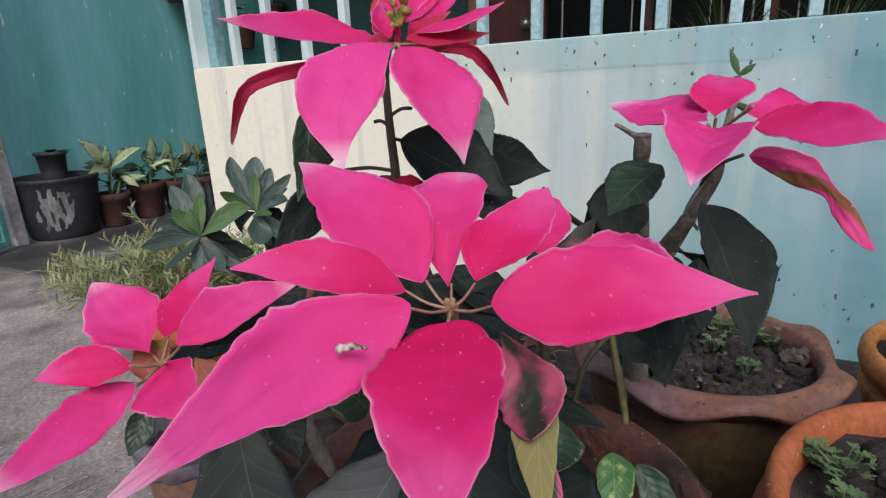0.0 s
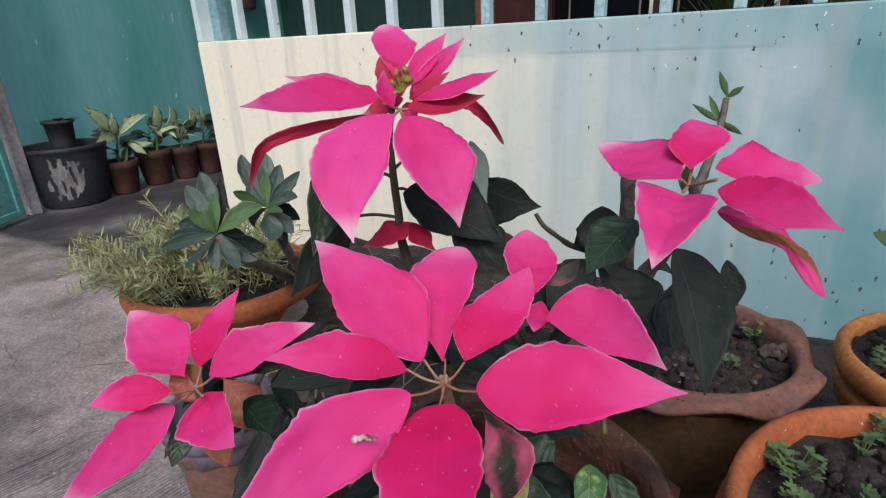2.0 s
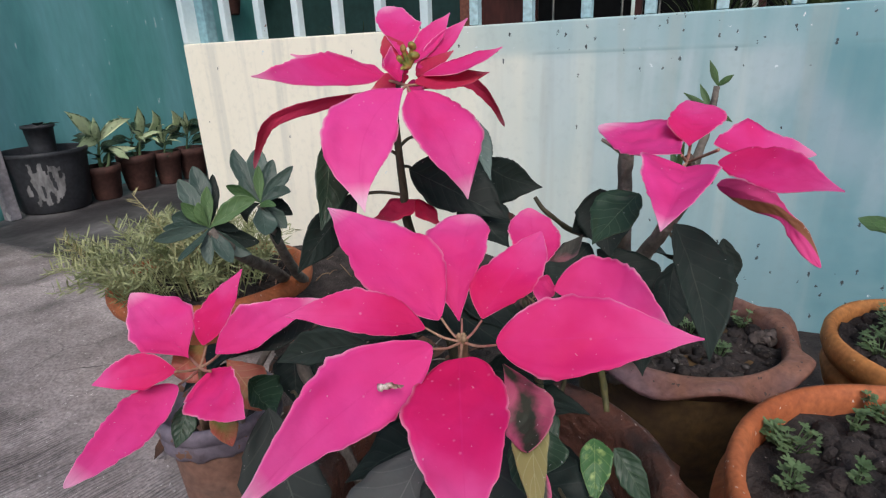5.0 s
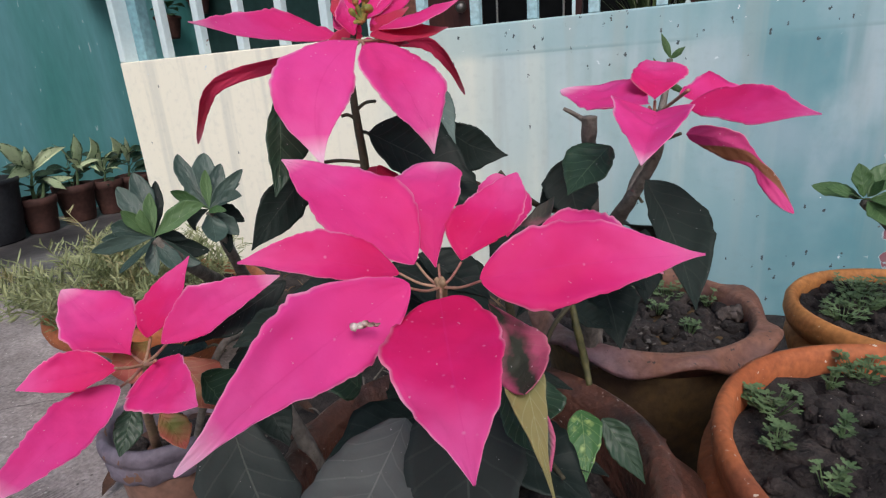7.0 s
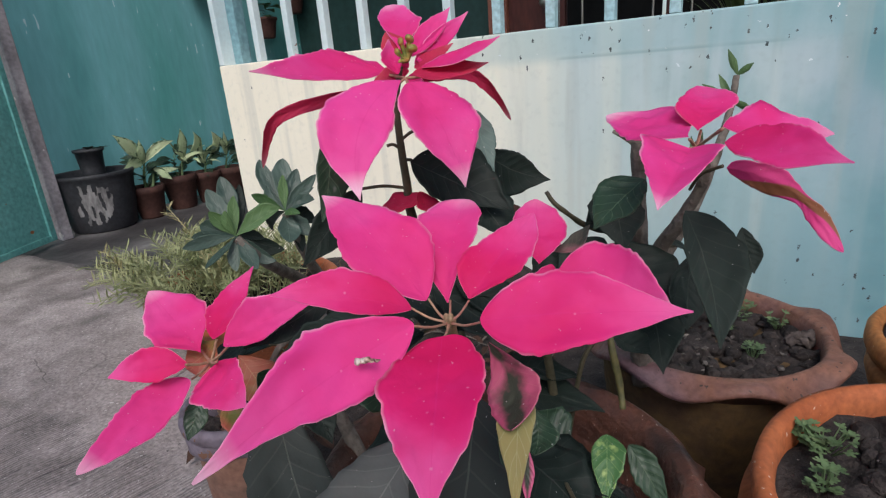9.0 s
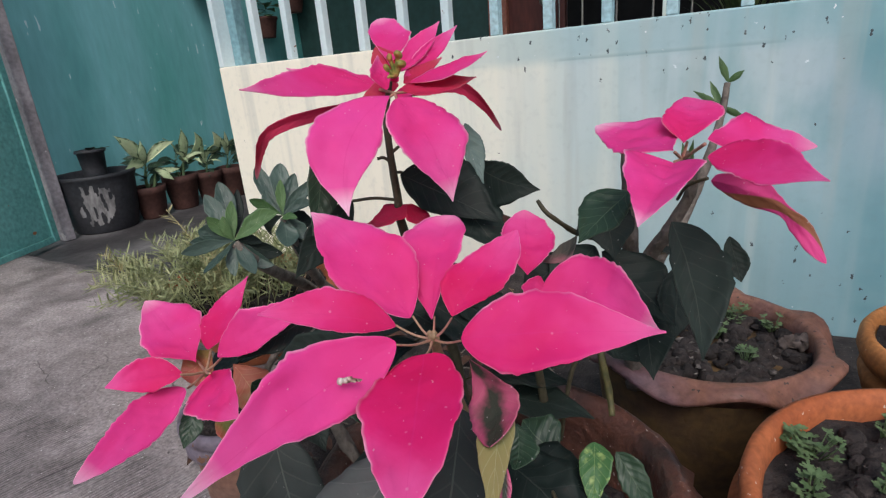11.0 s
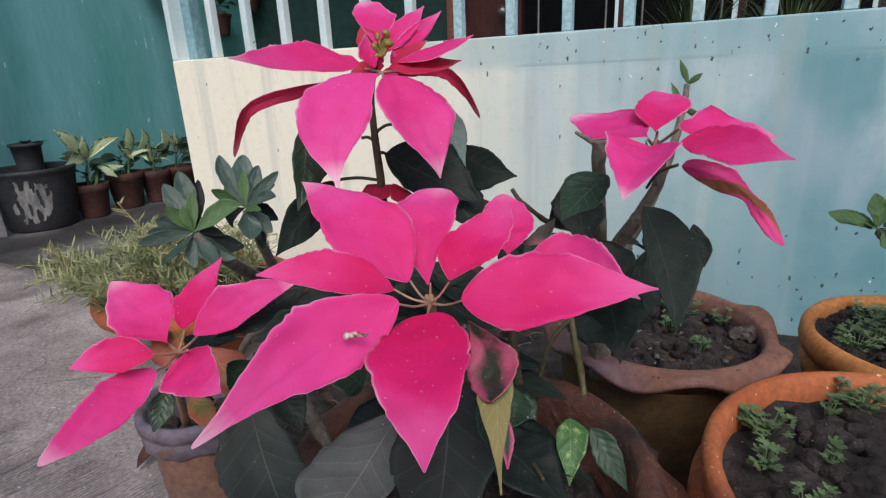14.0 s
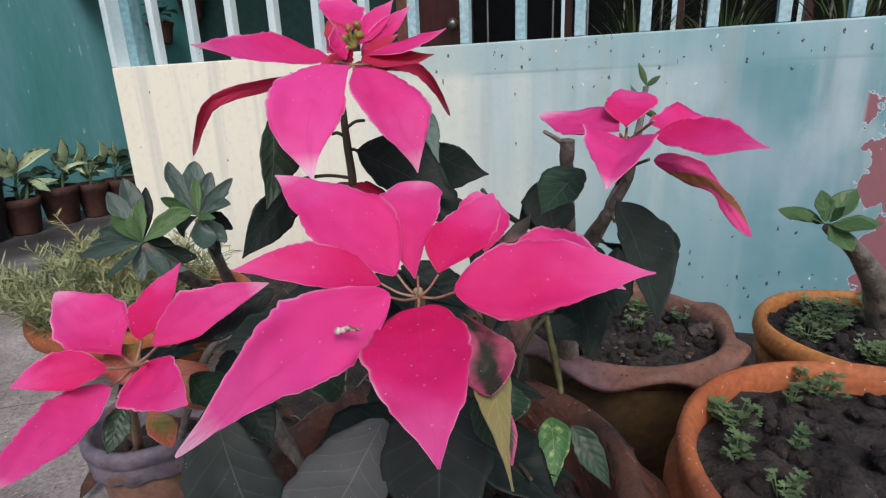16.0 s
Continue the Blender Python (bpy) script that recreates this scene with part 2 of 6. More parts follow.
# one dark leaf in three grades; shade and grey sheen put into the colours
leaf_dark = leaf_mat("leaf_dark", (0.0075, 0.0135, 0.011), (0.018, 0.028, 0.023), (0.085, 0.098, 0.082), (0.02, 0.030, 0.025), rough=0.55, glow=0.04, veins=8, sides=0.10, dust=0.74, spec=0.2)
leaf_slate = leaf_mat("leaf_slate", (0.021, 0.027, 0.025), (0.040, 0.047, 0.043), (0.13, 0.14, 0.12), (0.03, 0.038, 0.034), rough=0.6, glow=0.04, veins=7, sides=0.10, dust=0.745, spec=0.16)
leaf_sheen_grey = leaf_mat("leaf_sheen_grey", (0.080, 0.090, 0.086), (0.150, 0.158, 0.152), (0.27, 0.275, 0.25), (0.09, 0.095, 0.09), rough=0.6, glow=0.05, veins=8, sides=0.16, dust=0.735, spec=0.2)
leaf_green = leaf_mat("leaf_green", (0.014, 0.036, 0.021), (0.026, 0.056, 0.031), (0.12, 0.17, 0.10), (0.05, 0.09, 0.05), rough=0.4, glow=0.12, dust=0.735)
leaf_grey = leaf_mat("leaf_grey", (0.10, 0.15, 0.13), (0.14, 0.20, 0.18), (0.22, 0.28, 0.24), (0.16, 0.2, 0.18), rough=0.5, glow=0.12, dust=0.72)
leaf_brown = leaf_mat("leaf_brown", (0.050, 0.020, 0.014), (0.095, 0.038, 0.024), (0.12, 0.06, 0.04), (0.09, 0.045, 0.03), rough=0.7, glow=0.1, dust=0.74)
leaf_turning = leaf_mat("leaf_turning", (0.32, 0.09, 0.05), (0.45, 0.10, 0.08), (0.5, 0.3, 0.15), (0.3, 0.15, 0.08), glow=0.15, patch=((0.16, 0.16, 0.04), 25, 0.56), dust=0.74)
leaf_mottled = leaf_mat("leaf_mottled", (0.52, 0.08, 0.20), (0.42, 0.08, 0.16), (0.45, 0.2, 0.2), (0.5, 0.2, 0.25), glow=0.15, sides=0.15, patch=((0.035, 0.042, 0.03), 45, 0.52, 0.12), dust=0.72)
leaf_withered = leaf_mat("leaf_withered", (0.065, 0.075, 0.06), (0.13, 0.12, 0.10), (0.2, 0.2, 0.15), (0.16, 0.13, 0.12), glow=0.1, patch=((0.36, 0.16, 0.18), 40, 0.55), dust=0.74)
leaf_pale = leaf_mat("leaf_pale", (0.33, 0.27, 0.10), (0.30, 0.31, 0.15), (0.5, 0.5, 0.3), (0.5, 0.42, 0.25), glow=0.2, dust=0.76)
leaf_variegated = leaf_mat("leaf_variegated", (0.05, 0.14, 0.045), (0.07, 0.18, 0.06), (0.3, 0.4, 0.15), (0.45, 0.55, 0.22), glow=0.15, patch=((0.30, 0.42, 0.14), 130, 0.60), dust=0.7)
leaf_cane = leaf_mat("leaf_cane", (0.62, 0.71, 0.44), (0.46, 0.59, 0.34), (0.55, 0.65, 0.42), (0.035, 0.095, 0.04), glow=0.15, patch=((0.06, 0.15, 0.055), 60, 0.63), rim=0.76, fringe=0.9)
leaf_dusty = leaf_mat("leaf_dusty", (0.030, 0.058, 0.046), (0.078, 0.118, 0.098), (0.17, 0.22, 0.18), (0.07, 0.11, 0.09), rough=0.42, glow=0.08, veins=6, sides=0.12, dust=0.745)
leaf_fresh = leaf_mat("leaf_fresh", (0.055, 0.12, 0.042), (0.10, 0.18, 0.07), (0.20, 0.30, 0.13), (0.09, 0.16, 0.06), rough=0.4, glow=0.15, veins=5, dust=0.76)
needle_mat = mat("needle_leaf", [(0.15, 0.19, 0.08), (0.40, 0.41, 0.21)], scale=14, fine=90, rough=0.6)
weed_mat = mat("weed_leaf", [(0.062, 0.112, 0.044), (0.15, 0.225, 0.10)], scale=30, fine=200, rough=0.55)
stem_dark = mat("stem_dark", [(0.045, 0.04, 0.022), (0.08, 0.07, 0.04)], scale=40, fine=260, rough=0.7, bump=0.6)
stem_bark = mat("stem_bark", [(0.10, 0.085, 0.07), (0.22, 0.19, 0.165)], scale=45, fine=220, rough=0.9, bump=0.9, depth=0.003)
stem_green = mat("stem_green", [(0.24, 0.17, 0.09), (0.36, 0.20, 0.14)], scale=30, fine=200, rough=0.55)
petiole_pink = mat("petiole_pink", [(0.34, 0.13, 0.11), (0.40, 0.25, 0.16)], scale=60, fine=300, rough=0.55)
bud_yellow = mat("bud_yellow", [(0.13, 0.17, 0.04), (0.30, 0.24, 0.05), (0.34, 0.08, 0.045)], scale=190, fine=500, rough=0.5)
terracotta = mat("terracotta", [(0.32, 0.080, 0.026), (0.42, 0.125, 0.045), (0.28, 0.085, 0.04)], scale=9, fine=150, rough=0.7, bump=0.4, specks=((0.6, 0.5, 0.42), 190, 0.72))
ochre_clay = mat("ochre_clay", [(0.36, 0.125, 0.030), (0.50, 0.205, 0.060), (0.42, 0.15, 0.05)], scale=10, fine=140, rough=0.7, bump=0.35, specks=((0.62, 0.46, 0.28), 160, 0.72))
old_clay = mat("old_clay", [(0.026, 0.014, 0.012), (0.115, 0.046, 0.030), (0.050, 0.026, 0.022)], scale=16, fine=110, rough=0.42, bump=0.9, depth=0.004, specks=((0.45, 0.40, 0.37), 220, 0.73), spec=0.5)
mauve_clay = mat("mauve_clay", [(0.105, 0.052, 0.056), (0.225, 0.105, 0.070), (0.140, 0.085, 0.108)], scale=8, fine=130, rough=0.6, bump=0.6, depth=0.003, specks=((0.06, 0.04, 0.035), 120, 0.68))
# moss, and the shade below the lip put into the clay colour
mossy_shaded_clay = mat("mossy_shaded_clay", [(0.040, 0.022, 0.013), (0.105, 0.062, 0.022), (0.05, 0.028, 0.016)], scale=10, fine=100, rough=0.85, bump=0.8)
violet_paint = mat("violet_paint", [(0.085, 0.068, 0.092), (0.16, 0.135, 0.17), (0.06, 0.04, 0.042)], scale=20, fine=120, rough=0.65, bump=0.7, specks=((0.14, 0.07, 0.045), 60, 0.64))
soil_mat = mat("soil", [(0.010, 0.0078, 0.0074), (0.050, 0.040, 0.037)], scale=28, fine=170, rough=0.95, bump=1.0, depth=0.006, specks=((0.25, 0.21, 0.19), 210, 0.73))
concrete = mat("concrete", [(0.185, 0.160, 0.155), (0.375, 0.33, 0.32), (0.28, 0.242, 0.235)], scale=5, fine=130, rough=0.85, bump=0.8, depth=0.004, specks=((0.55, 0.52, 0.5), 120, 0.70), grain=0.55, groove=(1.342, 120.0, 1.2, 0.020, -1.000, -0.409))
damp_concrete = mat("damp_concrete", [(0.032, 0.030, 0.033), (0.075, 0.070, 0.072), (0.21, 0.20, 0.20)], scale=3.4, fine=30, rough=0.6, bump=0.6, depth=0.004)
green_paint = mat("green_paint", [(0.085, 0.30, 0.305), (0.175, 0.45, 0.485), (0.08, 0.335, 0.31)], scale=2.2, fine=40, rough=0.55, bump=0.12, stretch=(1, 1, 0.22), specks=((0.50, 0.66, 0.68), 40, 0.715), grain=0.15)
teal_metal = mat("teal_metal", [(0.14, 0.43, 0.40), (0.21, 0.53, 0.50)], scale=4, fine=60, rough=0.45, bump=0.1, specks=((0.35, 0.14, 0.06), 9, 0.72))
post_grey = mat("post_grey", [(0.24, 0.22, 0.235), (0.42, 0.39, 0.41)], scale=6, fine=60, rough=0.9, bump=0.6, depth=0.004, specks=((0.55, 0.53, 0.52), 16, 0.70))
white_metal = mat("white_metal", [(0.55, 0.68, 0.71), (0.66, 0.76, 0.78)], scale=6, fine=90, rough=0.45, bump=0.15, specks=((0.2, 0.09, 0.05), 30, 0.745), grain=0.1)
blue_metal = mat("blue_metal", [(0.34, 0.55, 0.61), (0.46, 0.64, 0.68)], scale=6, fine=90, rough=0.45, bump=0.15)
post_side_blue = mat("post_side_blue", [(0.16, 0.33, 0.38), (0.24, 0.42, 0.47)], scale=5, fine=60, rough=0.6, bump=0.15)
black_plastic = mat("black_plastic", [(0.024, 0.026, 0.031), (0.055, 0.057, 0.065)], scale=6, fine=60, rough=0.55, bump=0.2)
dark_wood = mat("dark_red_wood", [(0.06, 0.014, 0.012), (0.10, 0.026, 0.02)], scale=5, fine=60, rough=0.5, bump=0.2, stretch=(1, 1, 0.2))
jamb_brown = mat("jamb_brown", [(0.25, 0.09, 0.06), (0.32, 0.13, 0.09)], scale=5, fine=60, rough=0.6, bump=0.2)
steel = mat("steel", [(0.3, 0.28, 0.26), (0.45, 0.42, 0.4)], scale=20, fine=90, rough=0.35, metal=0.8, bump=0.1)
black_glass = mat("dark_glass", [(0.004, 0.0045, 0.005), (0.008, 0.008, 0.009)], scale=2, fine=20, rough=0.35, bump=0.0, spec=0.08)
# wall green darkened: the shade inside the porch is put into the colour
porch_shade_paint = mat("porch_shade_paint", [(0.018, 0.055, 0.052), (0.03, 0.075, 0.07)], scale=1.5, fine=20, rough=0.6, bump=0.1)
chalk_white = mat("chalk_white", [(0.07, 0.07, 0.075), (0.24, 0.235, 0.235), (0.40, 0.39, 0.39)], scale=16, fine=90, rough=0.9, stretch=(1, 1, 0.35))


def wall_paint():
    """Pale blue house paint, cream along the left half, with streaks, small chips and a bare red patch."""
    m = bpy.data.materials.new("wall_paint")
    m.use_nodes = True
    nt = m.node_tree
    n, l = nt.nodes, nt.links
    b = n["Principled BSDF"]
    b.inputs["Roughness"].default_value = 0.6

    def noise(scale, detail, stretch):
        mp, t = n.new("ShaderNodeMapping"), n.new("ShaderNodeTexNoise")
        mp.inputs["Scale"].default_value = stretch
        t.inputs["Scale"].default_value, t.inputs["Detail"].default_value = scale, detail
        l.new(tc.outputs["Object"], mp.inputs["Vector"])
        l.new(mp.outputs[0], t.inputs["Vector"])
        return t.outputs["Fac"]

    def math(op, *args):
        k = n.new("ShaderNodeMath")
        k.operation = op
        for i, a in enumerate(args):
            if isinstance(a, (int, float)):
                k.inputs[i].default_value = a
            else:
                l.new(a, k.inputs[i])
        return k.outputs[0]

    def smooth(v, lo, hi):
        k = n.new("ShaderNodeMapRange")
        k.interpolation_type = "SMOOTHSTEP"
        k.inputs["From Min"].default_value, k.inputs["From Max"].default_value = lo, hi
        l.new(v, k.inputs["Value"])
        return k.outputs[0]

    def mix(f, a, c):
        k = n.new("ShaderNodeMix")
        k.data_type = "RGBA"
        for s, v in ((0, f), (6, a), (7, c)):
            if isinstance(v, tuple):
                k.inputs[s].default_value = (*v, 1)
            else:
                l.new(v, k.inputs[s])
        return k.outputs[2]

    tc, sep = n.new("ShaderNodeTexCoord"), n.new("ShaderNodeSeparateXYZ")
    l.new(tc.outputs["Object"], sep.inputs[0])
    x, z = sep.outputs[0], sep.outputs[2]
    cloud, streak, fine = noise(3.2, 5, (1, 1, 1)), noise(9, 4, (1, 1, 0.08)), noise(60, 4, (1, 1, 1))
    along = math("ADD", x, math("ADD", math("MULTIPLY", math("SUBTRACT", cloud, 0.5), 0.35), math("MULTIPLY", math("SUBTRACT", streak, 0.5), 0.55)))
    col = mix(smooth(cloud, 0.38, 0.62), (0.118, 0.295, 0.340), (0.225, 0.395, 0.44))
    col = mix(math("MULTIPLY", smooth(noise(6.5, 6, (1, 1, 0.6)), 0.47, 0.66), math("MULTIPLY", smooth(z, 0.15, 0.45), 0.55)), col, (0.50, 0.60, 0.65))
    col = mix(math("MULTIPLY", smooth(streak, 0.48, 0.62), math("MULTIPLY", smooth(z, 0.18, 0.5), 0.75)), col, (0.46, 0.56, 0.60))
    col = mix(math("MULTIPLY", math("SUBTRACT", 1.0, smooth(along, -0.1, 0.6)), 0.8), col, (0.56, 0.66, 0.64))
    col = mix(math("MULTIPLY", math("SUBTRACT", 1.0, smooth(along, -0.55, 0.18)), 0.92), col, (0.92, 0.86, 0.71))
    col = mix(math("MULTIPLY", smooth(noise(2.1, 4, (1, 1, 0.8)), 0.50, 0.68), math("MULTIPLY", smooth(x, -0.1, 0.5), math("MULTIPLY", smooth(z, 0.2, 0.5), 0.55))), col, (0.50, 0.56, 0.64))
    drip = noise(13, 4, (1, 1, 0.045))
    col = mix(math("MULTIPLY", smooth(drip, 0.55, 0.66), math("MULTIPLY", math("SUBTRACT", smooth(x, -0.75, -0.2), smooth(x, 0.25, 0.7)), 0.27)), col, (0.80, 0.80, 0.70))
    upper = math("MULTIPLY", smooth(z, 0.585, 0.62), math("MULTIPLY", smooth(x, -0.6, -0.1), 0.45))
    col = mix(upper, col, (0.24, 0.43, 0.47))
    grit = noise(240, 3, (1, 1, 1))

    def flecks(scale, tall, share, size):
        """Scattered small chips, each with its own size and a ragged outline."""
        mp, vo, hue = n.new("ShaderNodeMapping"), n.new("ShaderNodeTexVoronoi"), n.new("ShaderNodeSeparateColor")
        mp.inputs["Scale"].default_value = (1, 0.01, tall)
        vo.inputs["Scale"].default_value = scale
        l.new(tc.outputs["Object"], mp.inputs["Vector"])
        l.new(mp.outputs[0], vo.inputs["Vector"])
        l.new(vo.outputs["Color"], hue.inputs[0])
        here = math("GREATER_THAN", math("ADD", hue.outputs[0], share), 1.0)
        reach = math("MULTIPLY", math("MULTIPLY", hue.outputs[1], hue.outputs[1]), size)
        return math("MULTIPLY", here, math("LESS_THAN", math("ADD", vo.outputs["Distance"], math("MULTIPLY", math("SUBTRACT", grit, 0.5), 0.5)), reach))

    top_band = math("MULTIPLY", smooth(z, 0.50, 0.64), smooth(x, -0.7, 0.1))
    low_band = math("MULTIPLY", math("SUBTRACT", 1.0, smooth(z, 0.12, 0.34)), smooth(x, 0.1, 0.5))
    some = math("ADD", 0.022, math("ADD", math("MULTIPLY", top_band, 0.50), math("MULTIPLY", low_band, 0.45)))
    dash = math("MAXIMUM", flecks(60, 0.5, some, 0.22), flecks(36, 1.0, math("MULTIPLY", some, 0.5), 0.20))
    col = mix(flecks(34, 0.8, math("ADD", 0.03, math("MULTIPLY", top_band, 0.25)), 0.34), col, (0.66, 0.74, 0.76))
    col = mix(dash, col, (0.045, 0.06, 0.065))
    runs = noise(22, 3, (1, 1, 0.05))
    col = mix(math("MULTIPLY", smooth(runs, 0.54, 0.70), math("MULTIPLY", smooth(z, 0.02, 0.35), 0.30)), col, (0.42, 0.45, 0.42))
    line = math("MULTIPLY", math("SUBTRACT", smooth(z, 0.600, 0.604), smooth(z, 0.604, 0.612)), math("MULTIPLY", smooth(cloud, 0.40, 0.52), math("MULTIPLY", smooth(x, -0.5, 0.1), 0.4)))
    col = mix(line, col, (0.16, 0.28, 0.30))
    chips = math("GREATER_THAN", math("ADD", noise(48, 2, (1, 1, 0.5)), math("MULTIPLY", math("ADD", smooth(z, 0.52, 0.64), math("MULTIPLY", math("SUBTRACT", 1.0, smooth(z, 0.05, 0.2)), 0.8)), 0.06)), 0.80)
    white = math("GREATER_THAN", math("ADD", noise(75, 2, (1, 1, 1)), math("MULTIPLY", smooth(z, 0.55, 0.66), 0.06)), 0.785)
    col = mix(white, col, (0.75, 0.78, 0.78))
    flake = math("ADD", math("ADD", math("MULTIPLY", noise(11, 6, (1, 1, 0.8)), 0.75), math("MULTIPLY", noise(34, 4, (1, 1, 1)), 0.25)), math("MULTIPLY", smooth(x, 0.70, 0.80), 0.157))
    reach = math("SUBTRACT", smooth(x, 0.745, 0.755), smooth(x, 1.3, 1.6))
    bare = math("MULTIPLY", math("GREATER_THAN", flake, 0.632), reach)
    col = mix(math("MULTIPLY", math("MULTIPLY", math("GREATER_THAN", flake, 0.622), reach), 0.6), col, (0.56, 0.62, 0.66))
    col = mix(bare, col, (0.27, 0.105, 0.13))
    col = mix(math("MULTIPLY", smooth(fine, 0.5, 0.75), 0.10), col, (0.2, 0.26, 0.27))
    dirt = noise(14, 5, (1, 1, 0.12))
    col = mix(math("MULTIPLY", smooth(dirt, 0.56, 0.72), 0.22), col, (0.22, 0.27, 0.27))
    l.new(col, b.inputs["Base Color"])
    bp = n.new("ShaderNodeBump")
    bp.inputs["Strength"].default_value, bp.inputs["Distance"].default_value = 0.4, 0.003
    l.new(math("SUBTRACT", math("ADD", math("MULTIPLY", fine, 0.3), cloud), math("ADD", chips, bare)), bp.inputs["Height"])
    l.new(bp.outputs[0], b.inputs["Normal"])
    return m


paint = wall_paint()

# ---- mesh helpers ----


def link(name, bm, material, parent=None, label="", smooth=True):
    me = bpy.data.meshes.new(name)
    bmesh.ops.recalc_face_normals(bm, faces=bm.faces)
    bm.to_mesh(me)
    bm.free()
    me.materials.append(material)
    if smooth:
        for p in me.polygons:
            p.use_smooth = True
    ob = new(name, me)
    if parent:
        ob.parent = parent
        ob.matrix_parent_inverse = parent.matrix_world.inverted()
    if label:
        ob["label"] = label
    return ob


def part(name, bm, material, parent, label="", smooth=True):
    return link(name, bm, material, parent, label, smooth)


def thing(name, place, label, category, group=""):
    ob = new(name)
    ob.empty_display_size = 0.05
    ob.matrix_world = Matrix.Translation(place)
    return tagged(ob, label, category, group)


def box(bm, lo, hi, bevel=0.0, turn=None):
    lo, hi = Vector(lo), Vector(hi)
    m = Matrix.Translation((lo + hi) / 2) @ Matrix.Diagonal((*(hi - lo), 1))
    got = bmesh.ops.create_cube(bm, size=1, matrix=(turn @ m) if turn else m)["verts"]
    if bevel:
        edges = {e for v in got for e in v.link_edges}
        bmesh.ops.bevel(bm, geom=list(edges), offset=bevel, segments=2, affect="EDGES", profile=0.5)
    return bm


def tube(bm, points, radii, sides=10, rough=0.0, seed=0):
    """A tapering stem along a smooth line through the points."""
    pts = [Vector(p) for p in points]
    rad = list(radii) if isinstance(radii, (tuple, list)) else [radii] * len(pts)
    line, size = [], []
    steps = 6
    for i in range(len(pts) - 1):
        p0, p1, p2, p3 = pts[max(i - 1, 0)], pts[i], pts[i + 1], pts[min(i + 2, len(pts) - 1)]
        for k in range(steps + (i == len(pts) - 2)):
            s = k / steps
            line.append(0.5 * ((2 * p1) + (p2 - p0) * s + (2 * p0 - 5 * p1 + 4 * p2 - p3) * s * s + (3 * p1 - p0 - 3 * p2 + p3) * s ** 3))
            size.append(rad[i] * (1 - s) + rad[i + 1] * s)
    rings, side = [], None
    for i, p in enumerate(line):
        d = (line[min(i + 1, len(line) - 1)] - line[max(i - 1, 0)]).normalized()
        side = (side - d * side.dot(d)).normalized() if side else d.orthogonal().normalized()
        up = d.cross(side)
        ring = []
        for k in range(sides):
            a = 2 * math.pi * k / sides
            r = size[i] * (1 + rough * noise.noise(p * 90 + Vector((math.cos(a), math.sin(a), seed))))
            ring.append(bm.verts.new(p + (side * math.cos(a) + up * math.sin(a)) * r))
        rings.append(ring)
    for a, b in zip(rings, rings[1:]):
        for k in range(sides):
            bm.faces.new((a[k], a[(k + 1) % sides], b[(k + 1) % sides], b[k]))
    for r in (rings[0], rings[-1]):
        bm.faces.new(r)
    return bm


def jag(u, lobes, seed):
    """Straight-sided lobes and teeth along a margin, uneven in height."""
    k = math.floor(u * lobes)
    a, b = (noise.noise(Vector((j * 3.7 + 0.5, seed * 1.9 + 0.3, 0.7))) for j in (k, k + 1))
    return a + (b - a) * (u * lobes - k)


def surface(bm, centre, tangent, sides, widths, fold, curl, seed, thick=0.0005, across=12, wavy=0.11, quilt=0.0, teeth=1.0):
    """A leaf blade from its spine and its two halves (the way out and the width along each), with a cupped fold, a wavy margin and a real thickness."""
    uv = bm.loops.layers.uv.new("uv") if not bm.loops.layers.uv else bm.loops.layers.uv[0]
    n = len(centre)
    top, low, coords = [], [], {}
    for i in range(n):
        u, t = i / (n - 1), tangent[i]
        out = [(d[i] - t * d[i].dot(t)).normalized() for d in sides]
        up = (out[1] - out[0]).cross(t).normalized()
        rows = ([], [])
        for k in range(across + 1):
            v = 2 * k / across - 1
            h = int(v > 0)
            w = widths[h][i] * (1 + wavy * noise.noise(Vector((u * 7, seed * 3.1, 2 * h))) * abs(v))
            w *= 1 + teeth * abs(v) * (jag(u, 5.3, seed + 4 * h) * 0.08 + jag(u, 15, seed + 9 * h) * 0.07 + jag(u, 33, seed + 5 * h) * 0.06 + jag(u, 47, seed + 2 * h) * 0.04) * min(1.0, 6 * u)
            ripple = curl * w * v * v * math.sin(u * 11 + seed + 2 * h) + 0.09 * w * noise.noise(Vector((u * 6, v * 3, seed))) + quilt * w * math.cos(6.2832 * (9 * u - 1.6 * abs(v))) * (1 - v * v)
            p = centre[i] + out[h] * abs(v) * w + up * (fold * (v * v - abs(v)) * w + ripple)
            for row, q in zip(rows, (p, p - up * thick)):
                vert = bm.verts.new(q)
                coords[vert] = ((v + 1) / 2, u)
                row.append(vert)
        top.append(rows[0])
        low.append(rows[1])
    faces = []
    for i in range(n - 1):
        for k in range(across):
            faces.append(bm.faces.new((top[i][k], top[i][k + 1], top[i + 1][k + 1], top[i + 1][k])))
            faces.append(bm.faces.new((low[i][k], low[i + 1][k], low[i + 1][k + 1], low[i][k + 1])))
        for k in (0, across):
            faces.append(bm.faces.new((top[i][k], top[i + 1][k], low[i + 1][k], low[i][k])))
    for f in faces:
        for loop in f.loops:
            loop[uv].uv = coords[loop.vert]
    return bm


count = [0]


